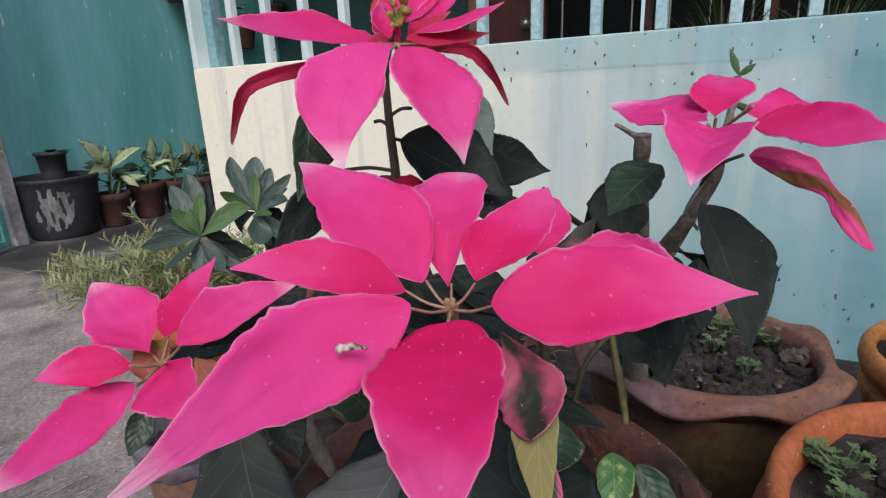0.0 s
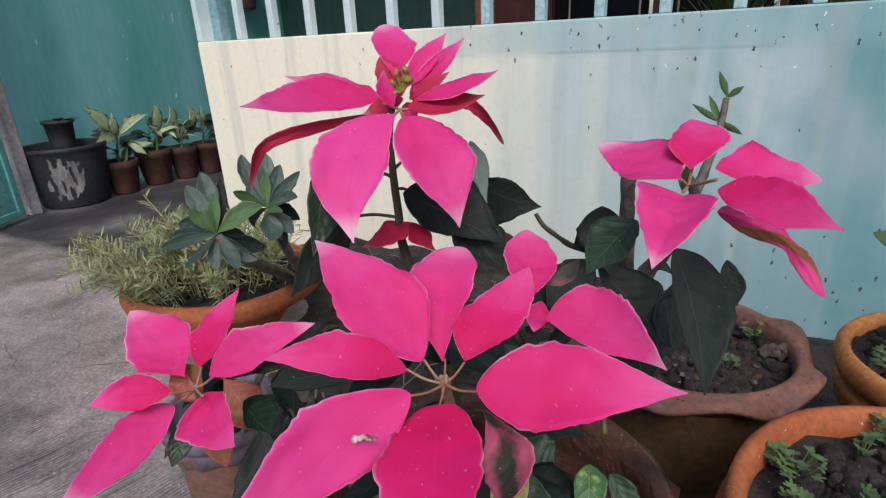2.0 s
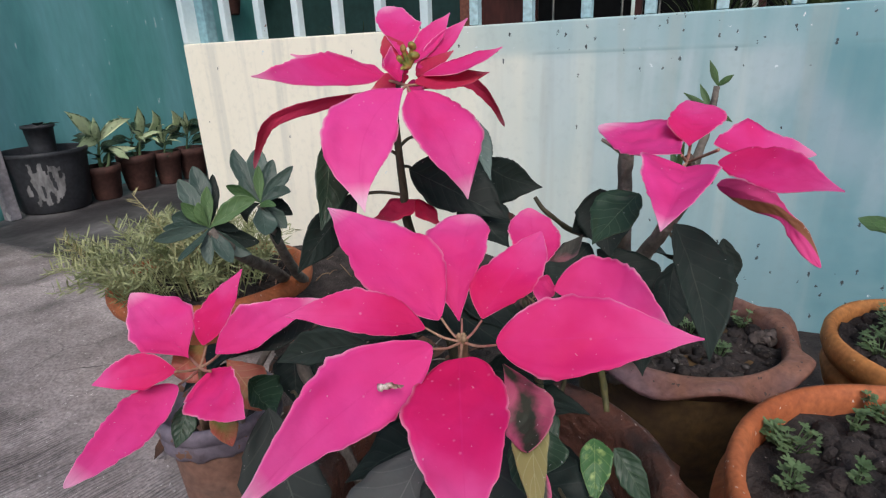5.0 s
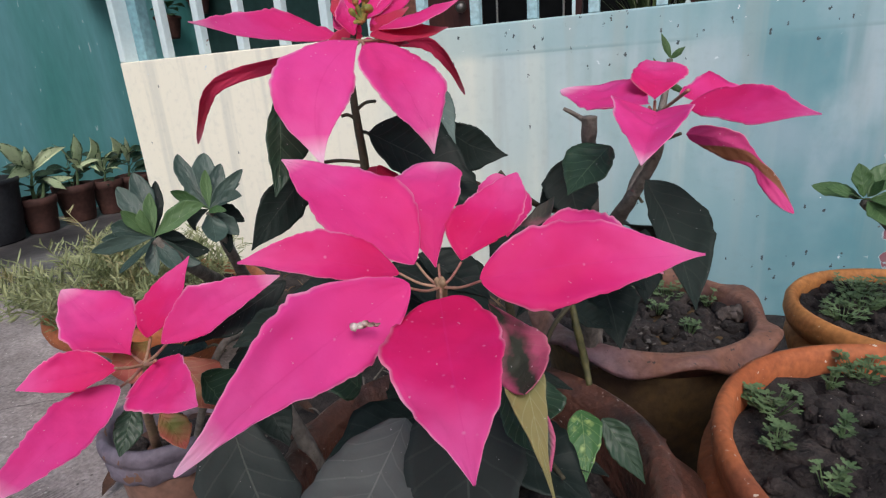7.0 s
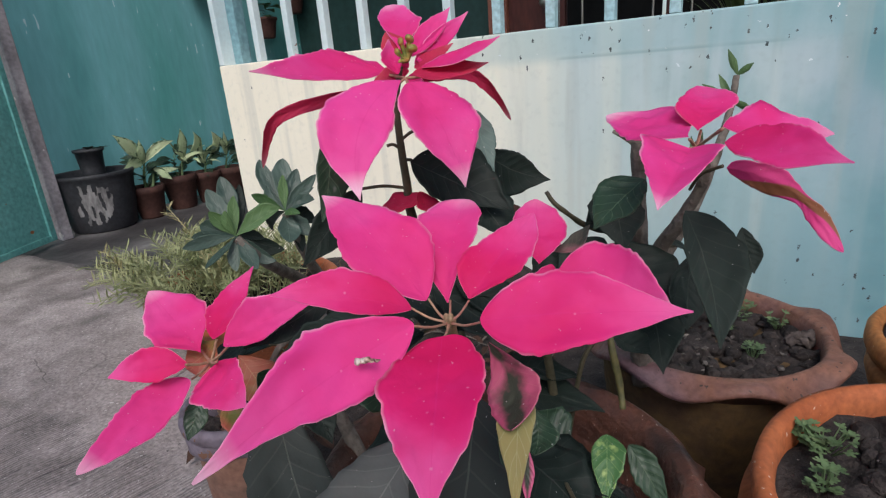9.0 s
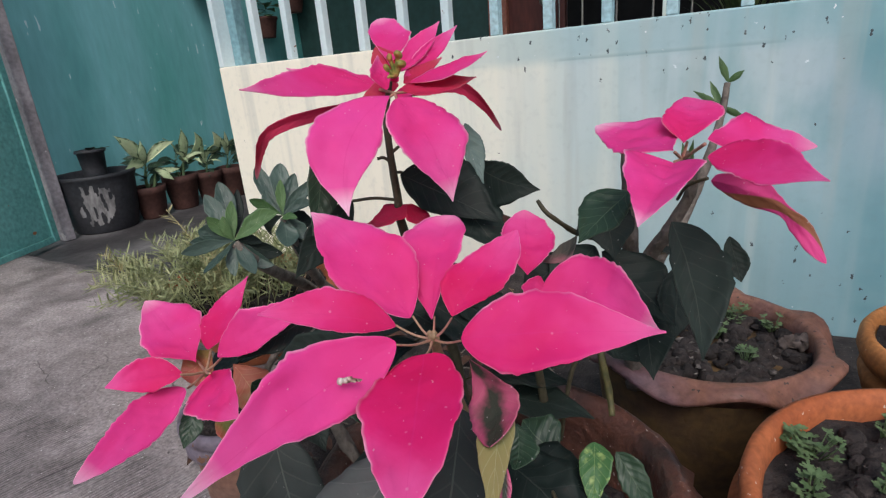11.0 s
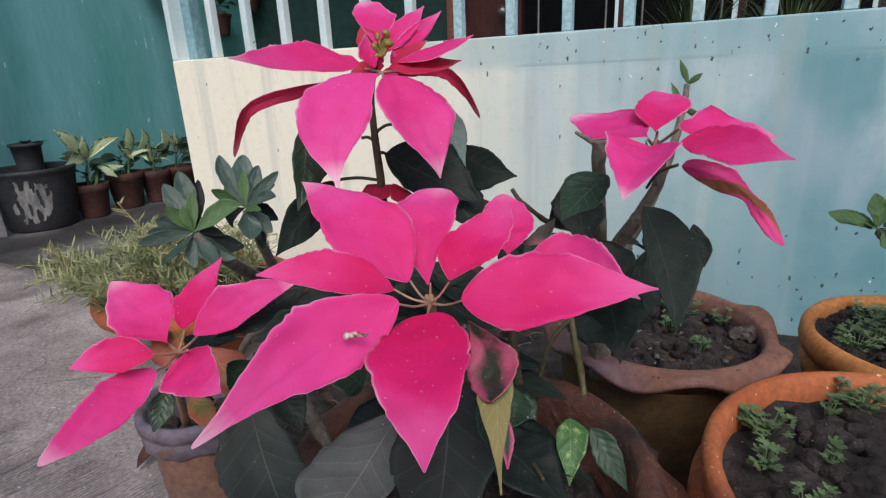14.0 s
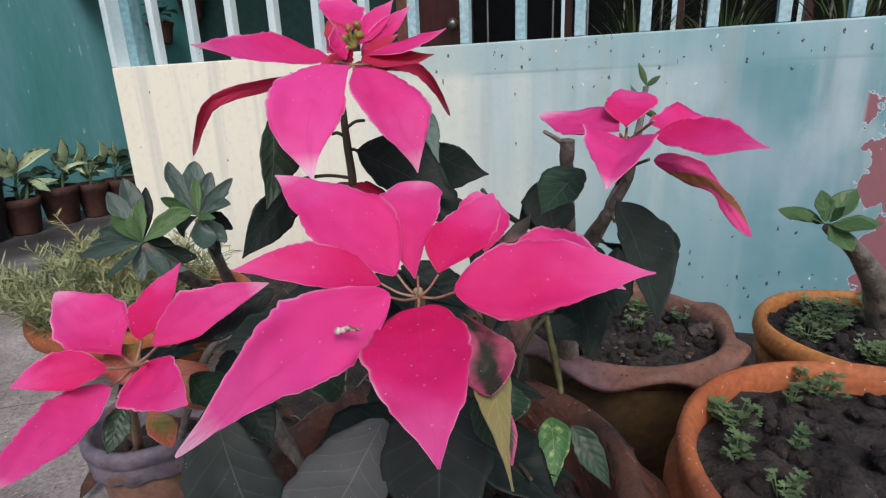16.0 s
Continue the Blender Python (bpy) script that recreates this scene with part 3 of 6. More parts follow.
def blade(plant, name, material, base, tip, left, right, fold=0.16, curl=0.07, blunt=1.45, label="", tail=0.0, far=0.5, mid=None, paleness=None, teeth=1.0, peak=None, acute=None):
    """A leaf or bract from its base and tip, the outermost place of each half and, where it arches, a place on the
    midrib. paleness: 0 deep, 1 pale.
    """
    count[0] += 1
    b, t, lf, rt = Vector(base), Vector(tip), Vector(left), Vector(right)
    axis = t - b
    if (rt - lf).cross(axis).z < 0:
        lf, rt = rt, lf
    up = (rt - lf).cross(axis).normalized()
    half = (rt - lf).length / 2
    keel = Vector(mid) if mid else (lf + rt) / 2 - up * fold * half
    at = min(0.62, max(0.3, (keel - b).dot(axis) / axis.length_squared))
    if not mid:  # the midrib runs near the straight line, bowed by the halves' height
        on = b + axis * at
        keel = on + up * (keel - on).dot(up) + (keel - on - up * (keel - on).dot(up)) * 0.35
    ctrl = (keel - b * (1 - at) ** 2 - t * at ** 2) / (2 * at * (1 - at))
    n = 96 if name == "bract" else 30
    us = [i / (n - 1) for i in range(n)]
    centre = [b * (1 - u) ** 2 + ctrl * 2 * u * (1 - u) + t * u * u for u in us]
    tang = [((ctrl - b) * (1 - u) + (t - ctrl) * u).normalized() for u in us]
    dirs, widths = [], []
    for edge in (lf, rt):
        k = min(range(n), key=lambda i: abs((edge - centre[i]).dot(tang[i])))
        top = peak or min(far + 0.06, max(0.2, us[k]))
        k = round(top * (n - 1))
        way = edge - centre[k]
        way -= tang[k] * way.dot(tang[k])
        width = []
        for u in us:
            if u < top:
                w = math.sin(math.pi / 2 * u / top) ** (0.72 / blunt * 1.45)
            else:
                q = (u - top) / (1 - top)
                w = math.cos(math.pi / 2 * q) ** (1.25 * (acute or blunt) / 1.45) * (1 - 0.12 * q)
                w = w * (1 - tail) * max(0.0, 1 - tail * q * 1.5) + tail * (1 - q ** 3) ** 0.7
            width.append(way.length * w + 0.0004)
        dirs.append([way.normalized()] * n)
        widths.append(width)
    bm = surface(bmesh.new(), centre, tang, dirs, widths, fold, curl, count[0] * 1.7, quilt=0.014 if name == "bract" else 0.008, teeth=teeth)
    ob = part(name, bm, material, plant, label)
    tone = random.Random(count[0]).random() if paleness is None else paleness
    ob.color = (tone, tone, tone, 1)
    return ob


def ribbon(plant, name, material, places, half, label="", waist=0.0):
    """A drooping, half rolled bract along its places. waist: share of the width lost where it is twisted, past the middle."""
    count[0] += 1
    pts = [Vector(p) for p in places]
    pts = [pts[0], *pts, pts[-1]]
    n = 30
    centre, tang = [], []
    for i in range(n):
        s = i / (n - 1) * (len(pts) - 3)
        k = min(int(s), len(pts) - 4)
        q = pts[k:k + 4]
        s -= k
        centre.append(0.5 * (2 * q[1] + (q[2] - q[0]) * s + (2 * q[0] - 5 * q[1] + 4 * q[2] - q[3]) * s * s + (3 * q[1] - q[0] - 3 * q[2] + q[3]) * s ** 3))
    for i in range(n):
        tang.append((centre[min(i + 1, n - 1)] - centre[max(i - 1, 0)]).normalized())
    left, right = [], []
    for i in range(n):
        s = -tang[i].cross(Vector((-0.55, 0.75, 0.25))).normalized()
        lift = s.cross(tang[i]) * (-0.25 if waist else 0.35)
        left.append(lift - s)
        right.append(lift + s)
    width = [half * (math.sin(math.pi * (i / (n - 1)) ** 0.8) ** 0.7 + 0.03) * (1 - waist * math.exp(-((i / (n - 1) - 0.56) / 0.13) ** 2)) for i in range(n)]
    bm = surface(bmesh.new(), centre, tang, (left, right), (width, width), 0.2, 0.16, count[0] * 1.7, teeth=2.6)
    return part(name, bm, material, plant, label)


def stalk(plant, name, material, points, radii, label="", rough=0.1):
    return part(name, tube(bmesh.new(), points, radii, 8, rough, count[0]), material, plant, label)


def lathe(bm, profile, sides=72, wobble=0.0, scallop=None, seed=0.0, chip=None):
    """Turned clay: (radius, height) pairs; scallop: (first row, last row, waves, depth, out) ripples those rows."""
    rings = []
    for i, (r, z) in enumerate(profile):
        ring = []
        for k in range(sides):
            a = 2 * math.pi * k / sides
            rr = r * (1 + wobble * noise.noise(Vector((math.cos(a) * 1.3, math.sin(a) * 1.3, seed + z * 6))))
            zz = z + wobble * 0.12 * noise.noise(Vector((math.cos(a) * 2.3, math.sin(a) * 2.3, seed + 5)))
            if scallop and scallop[0] <= i <= scallop[1]:
                w = math.sin(a * scallop[2] + seed)
                zz += scallop[3] * w * (1 if scallop[0] < i < scallop[1] else 0.5)
                rr += scallop[4] * w
            if chip and chip[0] <= i <= chip[1]:
                c = noise.noise(Vector((math.cos(a) * 4, math.sin(a) * 4, seed + i * 0.22))) + 0.5 * noise.noise(Vector((math.cos(a) * 11, math.sin(a) * 11, seed + i * 0.5)))
                rr += chip[2] * c
                zz += chip[2] * 0.6 * noise.noise(Vector((math.cos(a) * 7, math.sin(a) * 7, seed + 9)))
            ring.append(bm.verts.new((rr * math.cos(a), rr * math.sin(a), zz)))
        rings.append(ring)
    for p, q in zip(rings, rings[1:]):
        for k in range(sides):
            bm.faces.new((p[k], p[(k + 1) % sides], q[(k + 1) % sides], q[k]))
    bm.faces.new(rings[0][::-1])
    bm.faces.new(rings[-1])
    return bm


def clods(bm, r, z, seed, lumps=26, size=0.014):
    """Rough soil: a lumpy disc and crumbs."""
    rng = random.Random(seed)
    rows, sides = 22, 56
    prev = None
    centre = bm.verts.new((0, 0, z + 0.01))
    for i in range(1, rows + 1):
        ring = []
        for k in range(sides):
            a = 2 * math.pi * k / sides
            p = Vector((r * i / rows * math.cos(a), r * i / rows * math.sin(a), 0))
            h = 0.015 * noise.noise(p * 28 + Vector((seed, 0, 0))) + 0.009 * noise.noise(p * 75 + Vector((0, seed, 0)))
            ring.append(bm.verts.new(p + Vector((0, 0, z + h))))
        for k in range(sides):
            if prev:
                bm.faces.new((prev[k], ring[k], ring[(k + 1) % sides], prev[(k + 1) % sides]))
            else:
                bm.faces.new((centre, ring[k], ring[(k + 1) % sides]))
        prev = ring
    for _ in range(lumps):
        a, d, s = rng.uniform(0, 6.28), r * 0.92 * rng.random() ** 0.5, size * rng.uniform(0.35, 1.0)
        c = Vector((d * math.cos(a), d * math.sin(a), z + s * 0.25))
        got = bmesh.ops.create_icosphere(bm, subdivisions=2, radius=s, matrix=Matrix.Translation(c) @ Matrix.Rotation(a * 3, 4, "Z") @ Matrix.Diagonal((1.25, 0.85, 0.8, 1)))["verts"]
        for v in got:
            v.co = c + (v.co - c) * (1 + 0.75 * noise.noise(v.co * (0.9 / s) + Vector((seed, a, 0))))
    return bm


# ---- ground and walls ----
bm = bmesh.new()
bmesh.ops.create_grid(bm, x_segments=60, y_segments=60, size=60)
for v in bm.verts:
    v.co.z = -0.025
tagged(link("ground", bm, damp_concrete), "dark damp concrete ground in front of the house", "ground", kind="structure")

bm = bmesh.new()
nx, ny = 150, 110
grid = []
for j in range(ny + 1):
    row = []
    for i in range(nx + 1):
        x, y = -4.0 + 7.0 * i / nx, -4.0 + 4.95 * j / ny
        if j == ny:
            y += 0.035 * (x + 1.7) * 0.6
        h = 0.003 * noise.noise(Vector((x * 5, y * 5, 0))) + 0.0018 * noise.noise(Vector((x * 25, y * 25, 3)))
        groove = 0.0016 * math.sin((x * 0.42 + y * 0.9) * 260 + 3 * noise.noise(Vector((x * 3, y * 3, 7)))) * max(0, min(1, 2.5 * noise.noise(Vector((x * 2.2 + 5, y * 2.2, 1))) + 0.6))
        row.append(bm.verts.new((x, y, h + groove)))
    grid.append(row)
for j in range(ny):
    for i in range(nx):
        bm.faces.new((grid[j][i], grid[j][i + 1], grid[j + 1][i + 1], grid[j + 1][i]))
edge = [bm.verts.new((v.co.x, v.co.y + 0.004, -0.05)) for v in grid[ny]]
for i in range(nx):
    bm.faces.new((grid[ny][i], grid[ny][i + 1], edge[i + 1], edge[i]))
tagged(link("pavement", bm, concrete), "weathered grey concrete slab with broom marks", "pavement", kind="structure")

bm = box(bmesh.new(), (-1.26, 1.295, -0.05), (3.4, 1.395, 0.675), 0.004)
tagged(link("wall_front", bm, paint, smooth=False), "low painted wall, cream fading into pale blue, chipped", "wall", kind="structure")
bm = box(bmesh.new(), (-2.83, 0.2, -0.05), (-2.70, 3.2, 3.0))
tagged(link("wall_side", bm, green_paint, smooth=False), "tall dark green painted side wall with drips", "wall", kind="structure")
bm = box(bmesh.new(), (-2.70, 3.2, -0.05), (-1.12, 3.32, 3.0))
tagged(link("wall_back", bm, porch_shade_paint, smooth=False), "dark green back wall of the porch, shade put into its colour", "wall", kind="structure")
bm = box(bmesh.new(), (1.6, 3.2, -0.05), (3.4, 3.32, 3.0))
tagged(link("wall_back_right", bm, porch_shade_paint, smooth=False), "dark green back wall of the porch, shade put into its colour", "wall", kind="structure")
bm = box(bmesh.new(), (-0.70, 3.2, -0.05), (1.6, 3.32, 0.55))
tagged(link("wall_under_window", bm, porch_shade_paint, smooth=False), "wall under the dark window, shade put into its colour", "wall", kind="structure")
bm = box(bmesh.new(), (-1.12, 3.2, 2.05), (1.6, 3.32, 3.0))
tagged(link("wall_over_window", bm, porch_shade_paint, smooth=False), "wall over door and window, shade put into its colour", "wall", kind="structure")
# unseen ceiling, added; its reach is set to shade the far green wall
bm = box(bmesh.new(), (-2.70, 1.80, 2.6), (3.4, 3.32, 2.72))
tagged(link("ceiling", bm, porch_shade_paint, smooth=False), "unseen porch ceiling, added to shade the porch and green wall", "ceiling", kind="structure")
# unseen wall, added to keep side light out of the porch
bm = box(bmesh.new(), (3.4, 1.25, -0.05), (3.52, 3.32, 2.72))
tagged(link("wall_right", bm, porch_shade_paint, smooth=False), "unseen end wall, added to close off the porch", "wall", kind="structure")

# grille on the low wall
grille = thing("window_grille", (-1.0, 1.32, 0.675), "pale painted metal bars standing on the low wall", "grille")
bm = box(bmesh.new(), (-1.26, 1.297, 0.676), (-1.236, 1.39, 2.5), 0.003)
part("post", bm, white_metal, grille, "cream painted end post", False)
# added strip that stands in for the post's bluish inner side face
bm = box(bmesh.new(), (-1.2355, 1.345, 0.676), (-1.196, 1.388, 2.44), 0.003)
part("jamb", bm, post_side_blue, grille, "bluish inner side face of the post, added as a set-back strip", False)
for x in (-1.065, -0.922, -0.776, -0.632, -0.492, -0.354, -0.216, -0.079, 0.057, 0.192, 0.330, 0.461, 0.590, 0.712, 0.838, 0.965, 1.09, 1.22, 1.35):
    bm = box(bmesh.new(), (x - 0.0115, 1.300, 0.676), (x + 0.0115, 1.326, 2.44), 0.002)
    part("bar", bm, white_metal if x < -0.3 else blue_metal, grille, "", False)
bm = box(bmesh.new(), (-1.21, 1.300, 2.44), (3.4, 1.34, 2.5), 0.003)
part("top_rail", bm, white_metal, grille, "", False)

# door and window behind the bars
door = thing("door_1", (-0.92, 3.2, 0.0), "closed dark red wooden door in a brown frame", "door")
tagged(door, kind="structure")
part("frame", box(bmesh.new(), (-1.118, 3.16, -0.02), (-1.00, 3.26, 2.04), 0.004), jamb_brown, door, "brown door frame", False)
part("leaf", box(bmesh.new(), (-0.998, 3.19, -0.02), (-0.704, 3.24, 2.04), 0.004), dark_wood, door, "", False)
bm = bmesh.new()
bmesh.ops.create_uvsphere(bm, u_segments=16, v_segments=10, radius=0.032, matrix=Matrix.Translation((-0.75, 3.13, 0.93)))
tube(bm, [(-0.75, 3.19, 0.93), (-0.75, 3.15, 0.93)], 0.015)
part("knob", bm, steel, door, "round metal door knob")
window = thing("window_1", (0.4, 3.25, 0.55), "dark glazed window with thin metal bars", "window")
tagged(window, kind="structure")
for k in range(4):
    x = -0.69 + k * 0.572
    part("pane", box(bmesh.new(), (x + 0.03, 3.25, 0.58), (x + 0.542, 3.258, 2.02)), black_glass, window, "", False)
    part("window_frame", box(bmesh.new(), (x - 0.005, 3.21, 0.552), (x + 0.028, 3.28, 2.048), 0.003), dark_wood, window, "", False)
for k in range(12):
    x = -0.55 + k * 0.185
    part("bar", tube(bmesh.new(), [(x, 3.17, 0.552), (x, 3.17, 2.048)], 0.006, 8), steel, window)

# grey post and teal gate
post = thing("gate_post", (-2.45, 1.18, 0), "weathered grey wooden gate post, white at the foot", "post")
part("shaft", box(bmesh.new(), (-2.500, 1.165, -0.024), (-2.445, 1.215, 2.4), 0.006), post_grey, post, "", False)
gate = thing("metal_gate", (-2.3, 1.0, 0), "open teal painted sheet metal gate", "gate")
way = Matrix.Translation((-2.42, 1.12, 0)) @ Matrix.Rotation(radians(-62), 4, "Z")
part("panel", box(bmesh.new(), (0.035, -0.012, 0.03), (0.9, 0.012, 2.0), 0.002, way), teal_metal, gate, "", False)
for lo, hi in (((0, -0.02, 0.0), (0.034, 0.02, 2.05)), ((0.901, -0.02, 0.0), (0.94, 0.02, 2.05))):
    part("stile", box(bmesh.new(), lo, hi, 0.004, way), teal_metal, gate, "", False)
for z in (0.0, 2.01):
    part("rail", box(bmesh.new(), (0.035, -0.02, z), (0.9, 0.02, z + 0.028), 0.003, way), teal_metal, gate, "", False)

# ---- pots ----


def pot(name, x, y, profile, soil_r, soil_z, material, label, seed, body=None, split=0, wobble=0.012, scallop=None, lumps=30, turn=0.0, chip=None):
    """A clay pot: the rim and the body below it are parts, with soil inside. split: rows of the profile that belong to the body."""
    t = thing(name, (x, y, 0), label, "flower pot", "pots along the wall")
    if body:
        part("body", lathe(bmesh.new(), profile[:split], wobble=wobble, seed=seed), body, t, "stained lower body").location = (0, 0, 0)
        rim = lathe(bmesh.new(), profile[split - 1:], wobble=wobble, seed=seed, scallop=scallop, chip=chip)
    else:
        rim = lathe(bmesh.new(), profile, wobble=wobble, seed=seed, scallop=scallop, chip=chip)
    part("rim" if body else "body", rim, material, t)
    tagged(part("soil", clods(bmesh.new(), soil_r, soil_z, seed, lumps * 2, 0.0125), soil_mat, t, "dark crumbly soil"), kind="stuff")
    for c in t.children:
        c.matrix_parent_inverse = Matrix.Identity(4)
        c.rotation_euler.z = turn
    return t


# broad pot with a wavy drooping lip
pot("wavy_rim_pot", 0.335, 0.725,
    [(0.085, 0.0), (0.105, 0.03), (0.122, 0.10), (0.131, 0.17), (0.133, 0.205), (0.134, 0.217), (0.143, 0.228), (0.153, 0.230), (0.1585, 0.234), (0.1585, 0.239), (0.153, 0.243), (0.146, 0.2475), (0.140, 0.2505), (0.134, 0.2505), (0.130, 0.246), (0.128, 0.225), (0.127, 0.19)],
    0.127, 0.222, mauve_clay, "reddish mauve clay pot with a wavy drooping lip", 3.84, mossy_shaded_clay, 6, 0.014, (1, 6, 7, 0.0115, 0.0042), 90)
# bright pot with a double lip
pot("double_lip_pot", 0.575, 0.42,
    [(0.10, 0.0), (0.118, 0.02), (0.148, 0.16), (0.156, 0.20), (0.170, 0.207), (0.184, 0.213), (0.190, 0.228), (0.189, 0.243), (0.184, 0.248), (0.179, 0.251), (0.181, 0.262), (0.183, 0.274), (0.181, 0.284), (0.175, 0.287), (0.169, 0.283), (0.1655, 0.268), (0.164, 0.22)],
    0.165, 0.260, terracotta, "bright orange terracotta pot with a double lip", 2.1, wobble=0.01, lumps=70)
pot("ochre_pot", 0.655, 0.785,
    [(0.085, 0.0), (0.10, 0.02), (0.112, 0.10), (0.116, 0.155), (0.124, 0.160), (0.134, 0.175), (0.140, 0.196), (0.139, 0.205), (0.132, 0.209), (0.133, 0.214), (0.141, 0.219), (0.145, 0.230), (0.144, 0.244), (0.139, 0.252), (0.133, 0.252), (0.128, 0.245), (0.126, 0.232), (0.124, 0.20)],
    0.125, 0.232, ochre_clay, "yellow-orange clay pot with a grooved rim", 3.7, wobble=0.01, lumps=40)
pot("broken_rim_pot", 0.215, 0.33,
    [(0.085, 0.0), (0.105, 0.02), (0.126, 0.10), (0.134, 0.18), (0.140, 0.20), (0.152, 0.210), (0.170, 0.225), (0.177, 0.243), (0.174, 0.256), (0.165, 0.264), (0.158, 0.276), (0.149, 0.283), (0.140, 0.279), (0.134, 0.266), (0.131, 0.24), (0.129, 0.18)],
    0.130, 0.205, old_clay, "dark brown weathered clay pot with a chipped rim", 4.9, wobble=0.03, lumps=50, chip=(5, 9, 0.016))
pot("violet_rim_pot", -0.120, 0.336,
    [(0.0409, 0.0), (0.0446, 0.02), (0.0512, 0.1), (0.0570, 0.206), (0.0580, 0.213), (0.0640, 0.215), (0.0660, 0.219), (0.0665, 0.231), (0.0652, 0.2335), (0.0655, 0.236), (0.0680, 0.239), (0.0688, 0.246), (0.0672, 0.251), (0.0640, 0.254), (0.0600, 0.253), (0.0575, 0.246), (0.0555, 0.205)],
    0.0556, 0.212, violet_paint, "small clay pot with a violet painted rim", 5.5, mat("brown_clay", [(0.12, 0.062, 0.046), (0.21, 0.11, 0.08), (0.15, 0.09, 0.07)], scale=20, fine=120, rough=0.8, bump=0.5), 5, 0.02, lumps=14, chip=(0, 4, 0.004))
planter = pot("shallow_planter", -0.618, 0.745,
    [(0.07, 0.0), (0.08, 0.012), (0.125, 0.08), (0.16, 0.122), (0.186, 0.130), (0.204, 0.142), (0.208, 0.158), (0.206, 0.172), (0.197, 0.180), (0.186, 0.179), (0.178, 0.168), (0.174, 0.15)],
    0.176, 0.158, terracotta, "oval orange terracotta planter with a crowded planting", 6.2, wobble=0.015, lumps=40)
planter.scale = (1.07, 1.0, 1.0)

# ---- poinsettias ----
poinsettia_a = thing("poinsettia", (0.215, 0.33, 0.20), "poinsettia with large pink bracts in the dark pot", "poinsettia", "poinsettias")
poinsettia_b = thing("poinsettia", (0.19, 0.36, 0.20), "tall poinsettia with layered pink bracts and yellow buds", "poinsettia", "poinsettias")
poinsettia_c = thing("poinsettia", (-0.148, 0.333, 0.19), "small poinsettia with pink bracts in the violet-rimmed pot", "poinsettia", "poinsettias")
poinsettia_d = thing("poinsettia", (0.25, 0.40, 0.20), "poinsettia shoot with few pink bracts", "poinsettia", "poinsettias")
poinsettia_r = thing("poinsettia", (0.28, 0.60, 0.22), "woody poinsettia with pink bracts and dark leaves", "poinsettia", "poinsettias")
succulent = thing("succulent", (-0.459, 0.808, 0.150), "grey-green succulent with two leaf rosettes on bare stems", "succulent")
seedling = thing("seedling", (0.30, 0.34, 0.20), "small seedling with variegated green leaves", "plant")

# each bract: base, tip, outermost place of either half
for base, tip, left, right, extra in (
        ((0.247, 0.195, 0.493), (0.168, 0.219, 0.534), (0.212, 0.184, 0.512), (0.235, 0.216, 0.520), dict(blunt=1.35, paleness=0.62)),
        ((0.252, 0.206, 0.488), (0.236, 0.262, 0.525), (0.222, 0.226, 0.520), (0.252, 0.245, 0.521), dict(blunt=0.9, far=0.62, paleness=0.5)),
        ((0.265, 0.204, 0.493), (0.276, 0.260, 0.520), (0.256, 0.211, 0.507), (0.286, 0.237, 0.509), dict(blunt=1.15, paleness=0.12)),
        ((0.278, 0.189, 0.491), (0.359, 0.213, 0.498), (0.304, 0.207, 0.511), (0.309, 0.182, 0.485), dict(blunt=1.5, paleness=0.35)),
        ((0.265, 0.178, 0.486), (0.303, 0.103, 0.472), (0.262, 0.137, 0.482), (0.296, 0.158, 0.486), dict(blunt=2.2, acute=1.35, paleness=0.05)),
        ((0.243, 0.188, 0.491), (0.195, 0.150, 0.506), (0.220, 0.175, 0.513), (0.228, 0.166, 0.496), dict(blunt=1.3, paleness=0.2)),
        ((0.257, 0.169, 0.495), (0.237, 0.075, 0.481), (0.230, 0.127, 0.502), (0.252, 0.137, 0.476), dict(blunt=1.6, acute=3.4, tail=0.2, paleness=0.8, teeth=1.4))):
    blade(poinsettia_a, "bract", bract_pink, base, tip, left, right, **extra)
for base, tip, left, right, extra in (
        ((0.272, 0.305, 0.467), (0.346, 0.281, 0.464), (0.298, 0.322, 0.488), (0.305, 0.295, 0.459), dict(paleness=0.6)),
        ((0.249, 0.337, 0.462), (0.231, 0.380, 0.497), (0.224, 0.350, 0.487), (0.259, 0.367, 0.479), dict(blunt=0.9, paleness=0.4)),
        ((0.261, 0.330, 0.465), (0.262, 0.311, 0.452), (0.254, 0.312, 0.458), (0.267, 0.326, 0.454), dict(paleness=0.4))):
    blade(poinsettia_d, "bract", bract_pink, base, tip, left, right, **extra)
